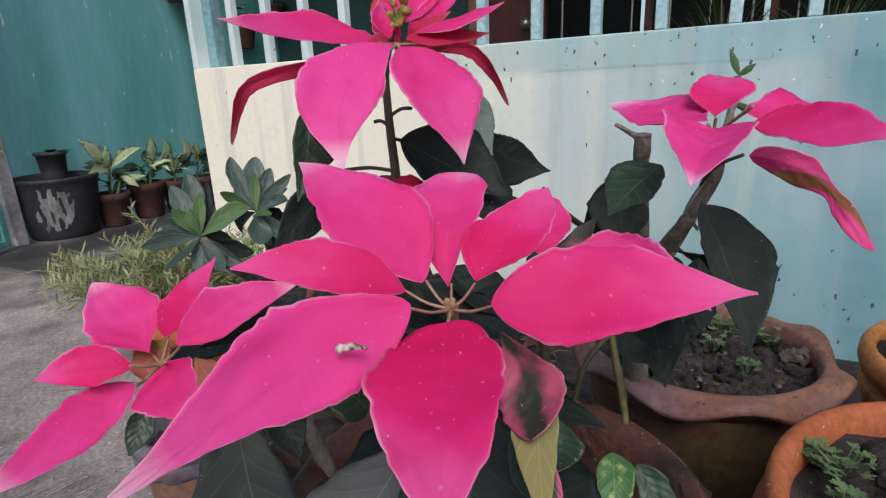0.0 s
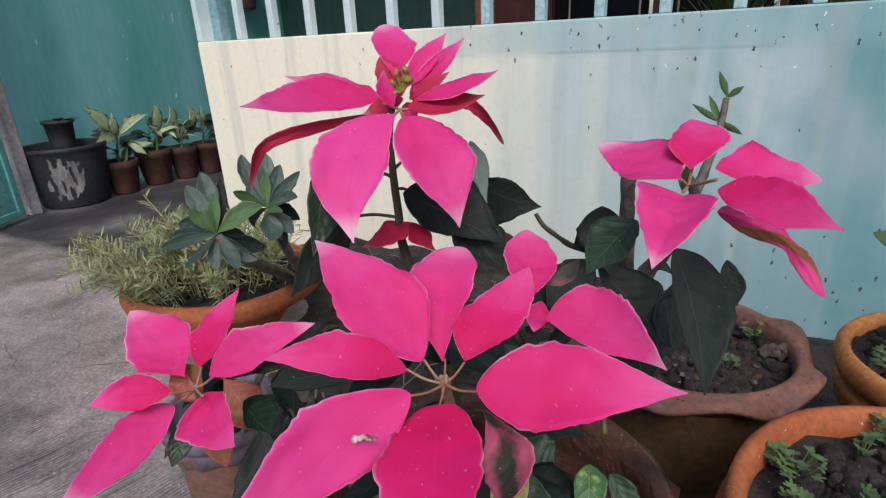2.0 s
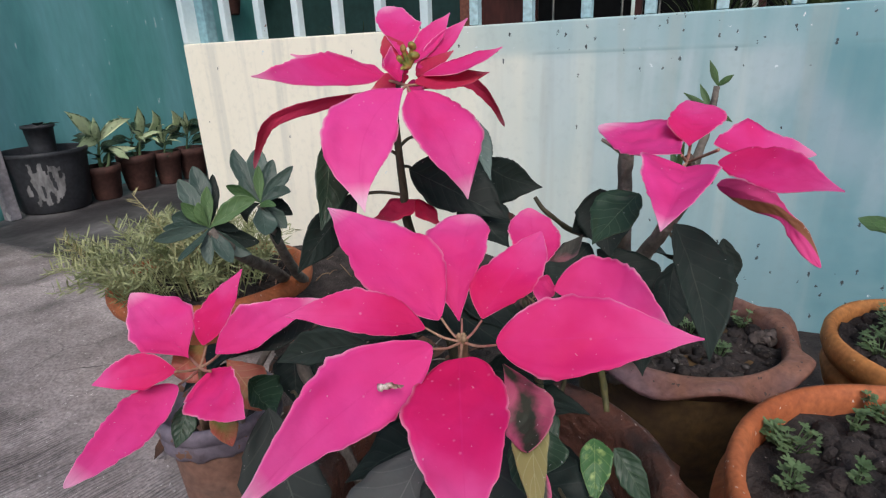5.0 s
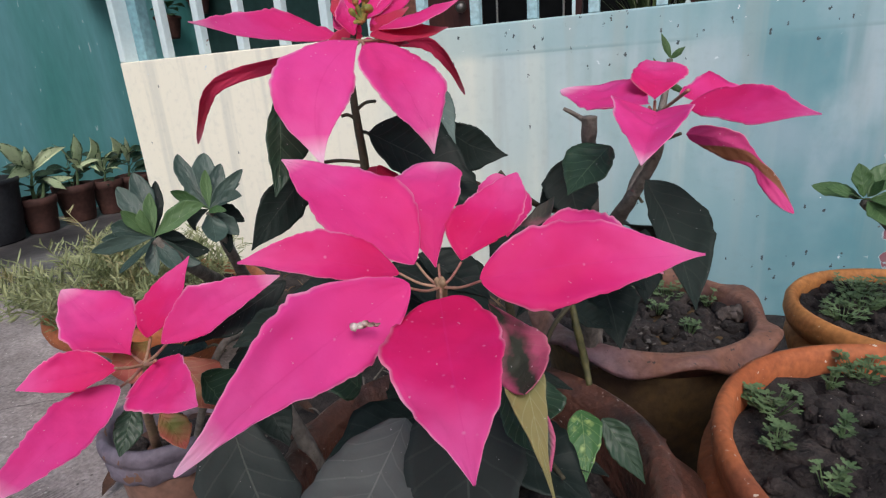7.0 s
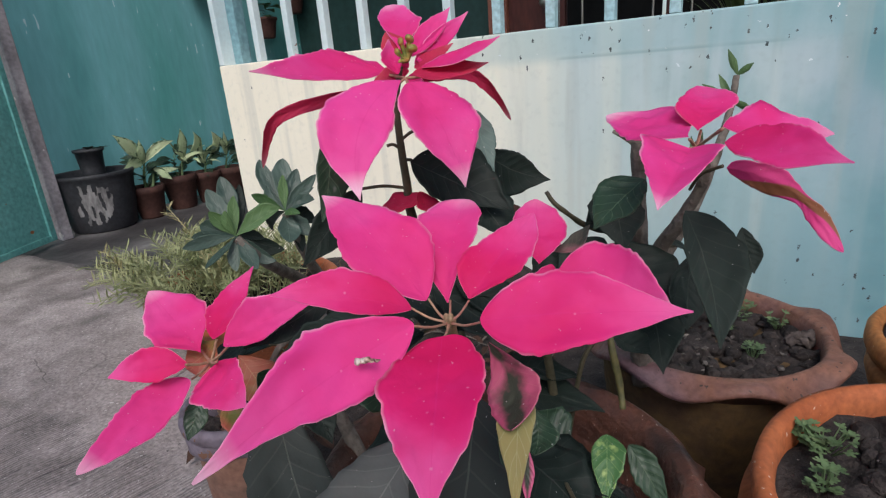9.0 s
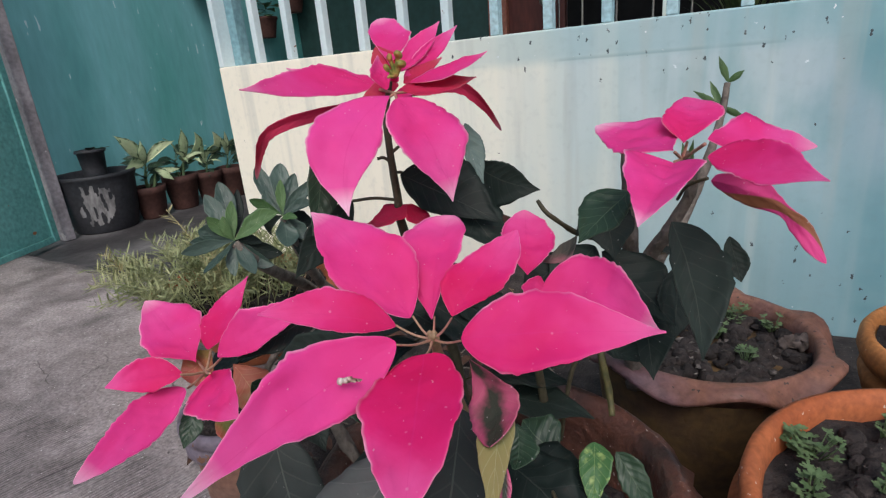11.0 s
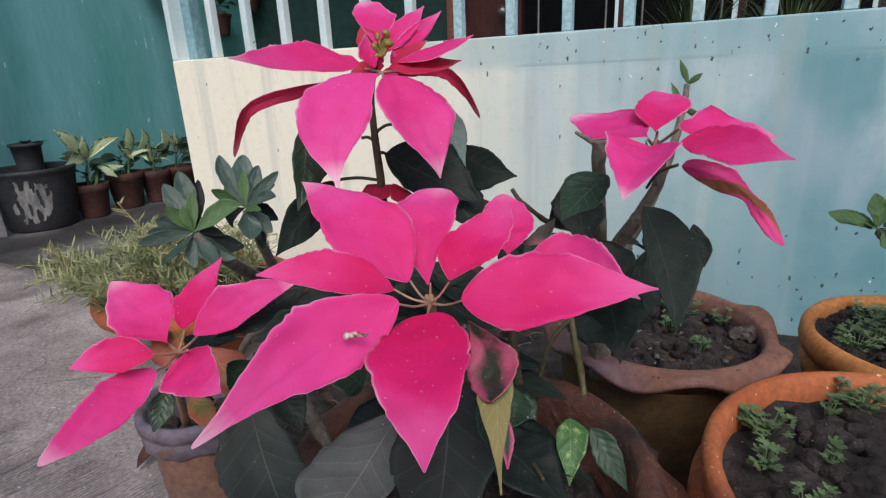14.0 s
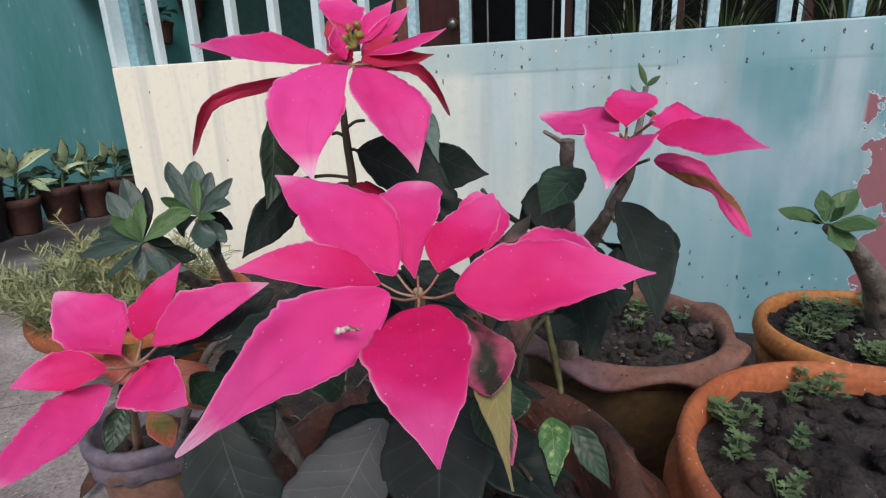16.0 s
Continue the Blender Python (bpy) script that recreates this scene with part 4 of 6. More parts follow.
for tone, base, tip, left, right, extra in (
        (bract_pink, (0.170, 0.303, 0.591), (0.178, 0.239, 0.527), (0.146, 0.249, 0.574), (0.181, 0.272, 0.562), dict(mid=(0.167, 0.257, 0.561), blunt=1.05, acute=1.5, paleness=0.95)),
        (bract_pink, (0.174, 0.306, 0.589), (0.219, 0.292, 0.525), (0.190, 0.274, 0.568), (0.214, 0.318, 0.573), dict(blunt=1.4, paleness=0.7)),
        (bract_pink, (0.138, 0.329, 0.597), (0.114, 0.231, 0.603), (0.109, 0.300, 0.614), (0.130, 0.287, 0.594), dict(paleness=0.55)),
        (bract_pink, (0.139, 0.333, 0.597), (0.075, 0.309, 0.615), (0.093, 0.337, 0.614), (0.105, 0.320, 0.600), dict(paleness=0.55)),
        (bract_pink, (0.163, 0.330, 0.606), (0.168, 0.379, 0.639), (0.157, 0.352, 0.626), (0.170, 0.359, 0.620), dict(paleness=0.4)),
        (bract_pink, (0.165, 0.330, 0.601), (0.179, 0.386, 0.635), (0.166, 0.357, 0.622), (0.175, 0.365, 0.616), dict(paleness=0.45)),
        (bract_red, (0.168, 0.325, 0.598), (0.180, 0.358, 0.613), (0.166, 0.343, 0.608), (0.176, 0.344, 0.603), dict()),
        (bract_pink, (0.175, 0.322, 0.598), (0.219, 0.352, 0.614), (0.189, 0.351, 0.609), (0.201, 0.334, 0.601), dict(paleness=0.4)),
        (bract_red, (0.174, 0.312, 0.594), (0.208, 0.356, 0.598), (0.182, 0.342, 0.602), (0.197, 0.322, 0.590), dict()),
        (bract_pink, (0.150, 0.335, 0.611), (0.113, 0.380, 0.647), (0.117, 0.358, 0.637), (0.152, 0.361, 0.631), dict(blunt=0.8, far=0.6, paleness=0.6)),
        (bract_red, (0.155, 0.330, 0.602), (0.132, 0.346, 0.625), (0.134, 0.335, 0.614), (0.150, 0.343, 0.616), dict(blunt=0.9)),
        (bract_pink, (0.165, 0.308, 0.595), (0.157, 0.313, 0.617), (0.158, 0.302, 0.605), (0.162, 0.317, 0.604), dict(paleness=0.4)),
        (bract_red, (0.154, 0.338, 0.597), (0.138, 0.312, 0.589), (0.146, 0.327, 0.601), (0.148, 0.318, 0.588), dict()),
        (bract_pink, (0.151, 0.342, 0.599), (0.132, 0.341, 0.614), (0.137, 0.334, 0.602), (0.143, 0.348, 0.612), dict(paleness=0.4)),
        (bract_pink, (0.159, 0.335, 0.595), (0.173, 0.321, 0.582), (0.160, 0.325, 0.588), (0.170, 0.330, 0.590), dict(paleness=0.4)),
        (bract_red, (0.159, 0.341, 0.598), (0.183, 0.348, 0.590), (0.168, 0.351, 0.600), (0.174, 0.338, 0.589), dict()),
        (bract_red, (0.168, 0.321, 0.512), (0.145, 0.288, 0.503), (0.146, 0.320, 0.511), (0.165, 0.298, 0.505), dict()),
        (bract_red, (0.167, 0.319, 0.514), (0.192, 0.308, 0.500), (0.177, 0.325, 0.506), (0.178, 0.302, 0.506), dict())):
    blade(poinsettia_b, "bract", tone, base, tip, left, right, **extra)
ribbon(poinsettia_b, "bract", bract_red, ((0.140, 0.322, 0.588), (0.103, 0.300, 0.581), (0.078, 0.280, 0.572), (0.060, 0.283, 0.556), (0.041, 0.291, 0.534)), 0.0046)
ribbon(poinsettia_b, "bract", bract_red, ((0.164, 0.331, 0.590), (0.180, 0.374, 0.592), (0.190, 0.396, 0.578), (0.193, 0.426, 0.552)), 0.0044)
for base, tip, left, right, extra in (
        ((0.338, 0.363, 0.538), (0.333, 0.285, 0.519), (0.313, 0.330, 0.546), (0.360, 0.350, 0.546), dict(blunt=1.25, fold=0.1, paleness=0.75, peak=0.2, mid=(0.336, 0.330, 0.531))),
        ((0.336, 0.421, 0.542), (0.331, 0.483, 0.568), (0.319, 0.433, 0.558), (0.356, 0.459, 0.560), dict(blunt=0.85, paleness=0.3)),
        ((0.333, 0.395, 0.541), (0.265, 0.455, 0.551), (0.304, 0.474, 0.556), (0.303, 0.390, 0.538), dict(blunt=0.75, fold=0.05, paleness=0.75)),
        ((0.356, 0.378, 0.540), (0.415, 0.326, 0.537), (0.387, 0.371, 0.552), (0.385, 0.336, 0.533), dict(paleness=0.35)),
        ((0.352, 0.415, 0.545), (0.416, 0.440, 0.536), (0.385, 0.462, 0.553), (0.388, 0.420, 0.532), dict(blunt=1.1, paleness=0.55))):
    blade(poinsettia_r, "bract", bract_pink, base, tip, left, right, **extra)
ribbon(poinsettia_r, "bract", bract_faded, ((0.357, 0.398, 0.520), (0.376, 0.392, 0.516), (0.398, 0.407, 0.502), (0.414, 0.424, 0.481), (0.428, 0.415, 0.463)), 0.0098, waist=0.55)
for base, tip, left, right, extra in (
        ((0.026, 0.214, 0.408), (-0.042, 0.224, 0.444), (-0.002, 0.195, 0.420), (0.005, 0.240, 0.433), dict(blunt=0.66, acute=1.0, teeth=0.3, curl=0.03, paleness=0.6)),
        ((0.047, 0.213, 0.424), (0.030, 0.272, 0.457), (0.025, 0.228, 0.438), (0.049, 0.236, 0.433), dict(blunt=1.3, paleness=0.2)),
        ((0.068, 0.206, 0.426), (0.126, 0.252, 0.457), (0.083, 0.222, 0.456), (0.096, 0.219, 0.432), dict(blunt=1.2, paleness=0.65)),
        ((0.033, 0.198, 0.408), (-0.006, 0.162, 0.408), (0.013, 0.185, 0.425), (0.022, 0.177, 0.403), dict(blunt=1.2, paleness=0.1)),
        ((0.027, 0.200, 0.393), (0.035, 0.113, 0.379), (0.014, 0.167, 0.397), (0.040, 0.164, 0.377), dict(tail=0.4, blunt=1.7, acute=0.75, teeth=1.6, paleness=0.7)),
        ((0.074, 0.196, 0.421), (0.128, 0.172, 0.416), (0.072, 0.172, 0.409), (0.100, 0.193, 0.428), dict(blunt=1.1, curl=0.03, paleness=0.3))):
    blade(poinsettia_c, "bract", bract_pink, base, tip, left, right, **extra)
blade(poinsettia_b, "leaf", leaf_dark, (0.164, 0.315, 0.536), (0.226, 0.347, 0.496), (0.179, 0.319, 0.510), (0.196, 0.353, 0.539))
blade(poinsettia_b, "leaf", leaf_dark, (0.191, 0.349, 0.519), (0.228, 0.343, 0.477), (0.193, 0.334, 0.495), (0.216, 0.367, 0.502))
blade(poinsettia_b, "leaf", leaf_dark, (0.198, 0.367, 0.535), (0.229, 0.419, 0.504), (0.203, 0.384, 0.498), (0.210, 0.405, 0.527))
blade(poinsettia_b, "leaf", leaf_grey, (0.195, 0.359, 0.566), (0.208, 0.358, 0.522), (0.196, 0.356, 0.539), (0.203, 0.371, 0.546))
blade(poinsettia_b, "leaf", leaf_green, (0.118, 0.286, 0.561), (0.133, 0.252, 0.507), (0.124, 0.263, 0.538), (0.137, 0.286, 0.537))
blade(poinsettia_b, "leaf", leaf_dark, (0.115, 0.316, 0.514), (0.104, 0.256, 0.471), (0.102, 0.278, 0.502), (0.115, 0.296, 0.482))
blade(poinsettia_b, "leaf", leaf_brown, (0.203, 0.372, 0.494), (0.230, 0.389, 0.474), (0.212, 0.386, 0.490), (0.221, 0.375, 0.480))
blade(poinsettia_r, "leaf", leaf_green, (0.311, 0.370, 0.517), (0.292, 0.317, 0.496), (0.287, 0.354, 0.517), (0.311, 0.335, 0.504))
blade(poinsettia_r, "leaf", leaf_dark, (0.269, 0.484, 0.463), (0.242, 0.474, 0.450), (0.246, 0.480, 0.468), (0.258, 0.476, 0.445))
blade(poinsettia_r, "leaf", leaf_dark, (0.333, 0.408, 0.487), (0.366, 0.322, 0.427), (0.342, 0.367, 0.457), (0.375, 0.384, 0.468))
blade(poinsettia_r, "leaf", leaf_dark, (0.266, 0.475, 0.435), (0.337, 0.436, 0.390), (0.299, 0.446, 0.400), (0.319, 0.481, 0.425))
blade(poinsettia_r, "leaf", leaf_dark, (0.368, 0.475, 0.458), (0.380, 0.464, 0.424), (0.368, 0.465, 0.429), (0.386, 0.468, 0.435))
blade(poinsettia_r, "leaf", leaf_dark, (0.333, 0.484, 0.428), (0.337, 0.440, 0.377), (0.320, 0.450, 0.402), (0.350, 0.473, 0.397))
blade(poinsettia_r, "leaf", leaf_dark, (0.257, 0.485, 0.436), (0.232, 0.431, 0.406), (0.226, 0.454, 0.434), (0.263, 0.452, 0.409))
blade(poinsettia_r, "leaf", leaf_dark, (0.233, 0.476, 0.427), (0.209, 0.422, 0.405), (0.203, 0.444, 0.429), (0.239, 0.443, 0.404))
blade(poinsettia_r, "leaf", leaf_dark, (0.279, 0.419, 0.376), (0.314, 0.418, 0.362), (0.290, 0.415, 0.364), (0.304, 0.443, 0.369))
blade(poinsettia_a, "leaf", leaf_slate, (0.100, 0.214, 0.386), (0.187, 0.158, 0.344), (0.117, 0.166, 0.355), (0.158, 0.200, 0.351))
blade(poinsettia_a, "leaf", leaf_sheen_grey, (0.238, 0.190, 0.418), (0.256, 0.096, 0.427), (0.225, 0.131, 0.424), (0.259, 0.152, 0.412), blunt=1.9, acute=1.45, curl=0.03, teeth=0.5)
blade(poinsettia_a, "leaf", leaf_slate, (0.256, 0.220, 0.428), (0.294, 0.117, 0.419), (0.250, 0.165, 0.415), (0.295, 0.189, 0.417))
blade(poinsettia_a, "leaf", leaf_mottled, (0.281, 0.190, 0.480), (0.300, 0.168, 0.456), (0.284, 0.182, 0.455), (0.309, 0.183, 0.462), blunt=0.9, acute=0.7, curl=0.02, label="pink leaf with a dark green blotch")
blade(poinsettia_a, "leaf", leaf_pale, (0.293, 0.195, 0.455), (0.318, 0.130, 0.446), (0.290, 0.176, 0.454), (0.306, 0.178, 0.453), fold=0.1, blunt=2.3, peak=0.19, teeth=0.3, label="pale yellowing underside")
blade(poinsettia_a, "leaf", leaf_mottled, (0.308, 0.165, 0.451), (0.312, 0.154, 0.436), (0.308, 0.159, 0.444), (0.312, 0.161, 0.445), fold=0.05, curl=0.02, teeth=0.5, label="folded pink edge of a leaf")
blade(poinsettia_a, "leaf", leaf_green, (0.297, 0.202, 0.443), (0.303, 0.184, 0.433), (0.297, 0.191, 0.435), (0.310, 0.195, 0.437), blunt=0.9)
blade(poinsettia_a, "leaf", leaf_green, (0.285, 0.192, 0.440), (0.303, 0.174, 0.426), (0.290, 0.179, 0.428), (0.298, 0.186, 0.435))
# leaves added behind the hub to darken the gaps between petioles
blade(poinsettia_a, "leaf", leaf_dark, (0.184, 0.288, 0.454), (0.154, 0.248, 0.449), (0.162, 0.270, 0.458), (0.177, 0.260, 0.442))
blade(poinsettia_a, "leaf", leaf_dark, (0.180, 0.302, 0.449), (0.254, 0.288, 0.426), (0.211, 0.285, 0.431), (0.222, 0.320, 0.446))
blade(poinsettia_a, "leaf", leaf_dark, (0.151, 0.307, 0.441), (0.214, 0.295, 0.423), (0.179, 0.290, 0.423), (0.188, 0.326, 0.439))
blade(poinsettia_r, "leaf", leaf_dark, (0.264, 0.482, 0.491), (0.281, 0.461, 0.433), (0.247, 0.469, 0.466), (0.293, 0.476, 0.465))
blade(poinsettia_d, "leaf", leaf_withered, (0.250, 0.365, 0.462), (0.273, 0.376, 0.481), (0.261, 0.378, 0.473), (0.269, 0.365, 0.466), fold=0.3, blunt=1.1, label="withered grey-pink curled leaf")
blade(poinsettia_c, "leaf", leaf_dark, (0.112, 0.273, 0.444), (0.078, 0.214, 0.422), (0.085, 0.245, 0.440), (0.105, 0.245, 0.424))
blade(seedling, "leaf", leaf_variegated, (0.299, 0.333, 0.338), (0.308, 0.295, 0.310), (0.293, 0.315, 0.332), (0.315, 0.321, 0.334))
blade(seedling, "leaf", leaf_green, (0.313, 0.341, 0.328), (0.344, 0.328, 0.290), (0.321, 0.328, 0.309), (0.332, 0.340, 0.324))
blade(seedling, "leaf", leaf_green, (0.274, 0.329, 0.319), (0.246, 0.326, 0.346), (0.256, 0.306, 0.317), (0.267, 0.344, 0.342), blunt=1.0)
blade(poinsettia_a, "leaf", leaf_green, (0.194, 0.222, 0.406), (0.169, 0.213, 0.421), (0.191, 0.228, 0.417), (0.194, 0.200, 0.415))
# more added dark leaves, closing bright gaps below the bracts
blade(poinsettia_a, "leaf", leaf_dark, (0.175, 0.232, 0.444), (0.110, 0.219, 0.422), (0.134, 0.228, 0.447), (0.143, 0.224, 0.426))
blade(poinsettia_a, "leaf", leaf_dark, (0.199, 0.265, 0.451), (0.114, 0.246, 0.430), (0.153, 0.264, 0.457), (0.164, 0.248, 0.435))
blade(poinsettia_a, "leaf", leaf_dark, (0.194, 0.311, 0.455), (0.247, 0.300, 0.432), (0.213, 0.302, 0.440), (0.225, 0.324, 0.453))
blade(poinsettia_c, "leaf", leaf_green, (0.073, 0.225, 0.395), (0.092, 0.227, 0.371), (0.080, 0.219, 0.377), (0.077, 0.251, 0.378))
blade(poinsettia_c, "leaf", leaf_turning, (0.046, 0.209, 0.372), (0.076, 0.198, 0.358), (0.057, 0.198, 0.364), (0.066, 0.213, 0.366), blunt=1.0)
blade(poinsettia_c, "leaf", leaf_turning, (0.037, 0.237, 0.396), (0.077, 0.227, 0.368), (0.052, 0.221, 0.375), (0.065, 0.247, 0.388), blunt=0.9)
blade(poinsettia_c, "leaf", leaf_green, (0.030, 0.205, 0.378), (0.037, 0.182, 0.355), (0.030, 0.189, 0.373), (0.042, 0.197, 0.365), blunt=1.1)
blade(poinsettia_c, "leaf", leaf_turning, (0.024, 0.229, 0.410), (0.007, 0.210, 0.393), (0.005, 0.220, 0.409), (0.028, 0.216, 0.385), blunt=0.9)

def paddle(centre, tone, tip, left, right):
    """A broad, blunt leaf of a rosette, narrow at the foot."""
    t, lf, rt = Vector(tip), Vector(left), Vector(right)
    m = (lf + rt) / 2
    m = m.lerp(t, 0.14)
    t = t + (t - Vector(centre)) * 0.10
    blade(succulent, "leaf", tone, centre, t, m + (lf - rt) * 0.56, m + (rt - lf) * 0.56, fold=0.22, curl=0.06, blunt=0.8, far=0.68, teeth=0.25)


for tone, tip, left, right in (
        (leaf_dusty, (-0.311, 0.590, 0.478), (-0.305, 0.573, 0.455), (-0.288, 0.591, 0.450)),
        (leaf_dusty, (-0.293, 0.618, 0.475), (-0.293, 0.594, 0.462), (-0.273, 0.613, 0.451)),
        (leaf_dusty, (-0.268, 0.619, 0.460), (-0.274, 0.597, 0.446), (-0.259, 0.610, 0.435)),
        (leaf_dusty, (-0.235, 0.622, 0.452), (-0.258, 0.592, 0.433), (-0.245, 0.604, 0.423)),
        (leaf_dusty, (-0.229, 0.605, 0.419), (-0.249, 0.587, 0.412), (-0.241, 0.602, 0.432)),
        (leaf_fresh, (-0.279, 0.539, 0.439), (-0.277, 0.549, 0.424), (-0.275, 0.556, 0.436)),
        (leaf_fresh, (-0.235, 0.579, 0.405), (-0.255, 0.569, 0.405), (-0.248, 0.579, 0.412)),
        (leaf_dusty, (-0.234, 0.551, 0.371), (-0.254, 0.553, 0.386), (-0.232, 0.576, 0.380)),
        (leaf_fresh, (-0.267, 0.589, 0.457), (-0.271, 0.579, 0.438), (-0.262, 0.589, 0.436)),
        (leaf_dusty, (-0.236, 0.594, 0.368), (-0.250, 0.582, 0.377), (-0.241, 0.597, 0.389)),
        (leaf_dark, (-0.249, 0.585, 0.344), (-0.259, 0.581, 0.373), (-0.246, 0.593, 0.371)),
        (leaf_dark, (-0.287, 0.572, 0.377), (-0.292, 0.563, 0.404), (-0.285, 0.563, 0.380)),
        (leaf_dark, (-0.252, 0.626, 0.377), (-0.257, 0.612, 0.406), (-0.258, 0.604, 0.386)),
        (leaf_dusty, (-0.258, 0.636, 0.429), (-0.266, 0.610, 0.431), (-0.258, 0.616, 0.421)),
        (leaf_dusty, (-0.288, 0.577, 0.444), (-0.288, 0.566, 0.429), (-0.279, 0.577, 0.429))):
    paddle((-0.263, 0.579, 0.407), tone, tip, left, right)
for tone, tip, left, right in (
        (leaf_dusty, (-0.332, 0.526, 0.462), (-0.324, 0.510, 0.438), (-0.309, 0.531, 0.439)),
        (leaf_dusty, (-0.334, 0.502, 0.449), (-0.325, 0.492, 0.426), (-0.313, 0.512, 0.432)),
        (leaf_dusty, (-0.320, 0.471, 0.408), (-0.315, 0.472, 0.393), (-0.312, 0.485, 0.413)),
        (leaf_dusty, (-0.304, 0.430, 0.390), (-0.300, 0.455, 0.381), (-0.302, 0.460, 0.398)),
        (leaf_fresh, (-0.298, 0.515, 0.439), (-0.301, 0.502, 0.418), (-0.292, 0.514, 0.416)),
        (leaf_fresh, (-0.307, 0.479, 0.425), (-0.305, 0.481, 0.406), (-0.300, 0.493, 0.416)),
        (leaf_fresh, (-0.243, 0.543, 0.418), (-0.271, 0.525, 0.425), (-0.269, 0.517, 0.397)),
        (leaf_dusty, (-0.247, 0.491, 0.347), (-0.270, 0.488, 0.360), (-0.259, 0.505, 0.364)),
        (leaf_dusty, (-0.282, 0.440, 0.362), (-0.290, 0.459, 0.371), (-0.281, 0.473, 0.373)),
        (leaf_dusty, (-0.255, 0.531, 0.344), (-0.277, 0.516, 0.371), (-0.263, 0.518, 0.338)),
        (leaf_fresh, (-0.295, 0.495, 0.423), (-0.300, 0.489, 0.407), (-0.293, 0.499, 0.408)),
        (leaf_dark, (-0.276, 0.535, 0.374), (-0.288, 0.520, 0.393), (-0.282, 0.522, 0.377)),
        (leaf_dark, (-0.264, 0.557, 0.352), (-0.278, 0.536, 0.373), (-0.275, 0.528, 0.351)),
        (leaf_dusty, (-0.324, 0.458, 0.394), (-0.315, 0.469, 0.388), (-0.315, 0.475, 0.401)),
        (leaf_dark, (-0.317, 0.543, 0.448), (-0.311, 0.523, 0.426), (-0.301, 0.534, 0.418)),
        (leaf_dusty, (-0.278, 0.482, 0.343), (-0.291, 0.480, 0.360), (-0.282, 0.493, 0.360))):
    paddle((-0.292, 0.502, 0.386), tone, tip, left, right)

# stems and petioles
stalk(poinsettia_a, "stem", stem_green, [(0.258, 0.198, 0.484), (0.250, 0.215, 0.455), (0.238, 0.26, 0.38), (0.222, 0.315, 0.27), (0.217, 0.33, 0.195)], (0.0022, 0.003, 0.004, 0.0055, 0.006), "greenish brown stem")
for b in ((0.247, 0.197, 0.493), (0.253, 0.207, 0.489), (0.265, 0.204, 0.492), (0.279, 0.187, 0.491), (0.265, 0.179, 0.485), (0.256, 0.170, 0.493), (0.242, 0.189, 0.491)):
    v = Vector(b)
    h = Vector((0.258, 0.196, 0.483))
    stalk(poinsettia_a, "petiole", petiole_pink, [h, (h + v) / 2 - Vector((0, 0, 0.0015)), v], (0.00075, 0.0006, 0.0005))
bm = bmesh.new()
for dx, dy, dz, r in ((0.0, 0.0, 0.0, 0.0024), (0.0014, -0.0010, 0.0022, 0.0015), (-0.0016, 0.0004, 0.0024, 0.0014), (0.0002, 0.0015, 0.0026, 0.0013)):
    bmesh.ops.create_uvsphere(bm, u_segments=10, v_segments=7, radius=r, matrix=Matrix.Translation((0.258 + dx, 0.196 + dy, 0.483 + dz)) @ Matrix.Diagonal((1, 1, 1.35, 1)))
part("flower_bud", bm, stem_green, poinsettia_a, "greenish knot of spent buds")
stalk(poinsettia_b, "stem", stem_dark, [(0.154, 0.328, 0.600), (0.150, 0.324, 0.575), (0.152, 0.322, 0.546), (0.154, 0.322, 0.518), (0.156, 0.324, 0.487), (0.180, 0.342, 0.38), (0.188, 0.357, 0.195)], (0.0018, 0.0024, 0.0028, 0.0031, 0.0036, 0.0046, 0.006), "dark upright stem")
for b, e in (((0.152, 0.323, 0.550), (0.153, 0.348, 0.554)), ((0.152, 0.321, 0.544), (0.144, 0.316, 0.547)), ((0.155, 0.322, 0.515), (0.124, 0.306, 0.517)), ((0.153, 0.321, 0.536), (0.153, 0.343, 0.528))):
    stalk(poinsettia_b, "petiole", stem_dark, [b, (Vector(b) + Vector(e)) / 2 + Vector((0, 0, 0.002)), e], 0.0012)
for b in ((0.163, 0.311, 0.589), (0.171, 0.311, 0.587), (0.139, 0.328, 0.596), (0.185, 0.345, 0.592)):
    stalk(poinsettia_b, "petiole", petiole_pink, [(0.164, 0.318, 0.592), (Vector(b) + Vector((0.164, 0.318, 0.592))) / 2, b], 0.001)
for k, c in enumerate(((0.162, 0.318, 0.619), (0.159, 0.316, 0.610), (0.169, 0.322, 0.621), (0.170, 0.324, 0.613), (0.160, 0.317, 0.603), (0.164, 0.326, 0.612))):
    bm = bmesh.new()
    c = Vector((0.164, 0.320, 0.603)).lerp(Vector(c), 0.75)
    bmesh.ops.create_uvsphere(bm, u_segments=12, v_segments=8, radius=0.0021 + 0.00035 * ((k * 5) % 4), matrix=Matrix.Translation(c) @ Matrix.Rotation(0.5 * k, 4, "X") @ Matrix.Diagonal((1, 0.9, 1.35, 1)))
    tube(bm, [(0.164, 0.322, 0.603), c], 0.0015, 6)
    part("flower_bud", bm, bud_yellow, poinsettia_b, "yellow-green flower bud")
stalk(poinsettia_c, "stem", stem_green, [(0.041, 0.211, 0.405), (0.015, 0.228, 0.375), (-0.05, 0.265, 0.315), (-0.145, 0.33, 0.19)], (0.002, 0.003, 0.004, 0.005))
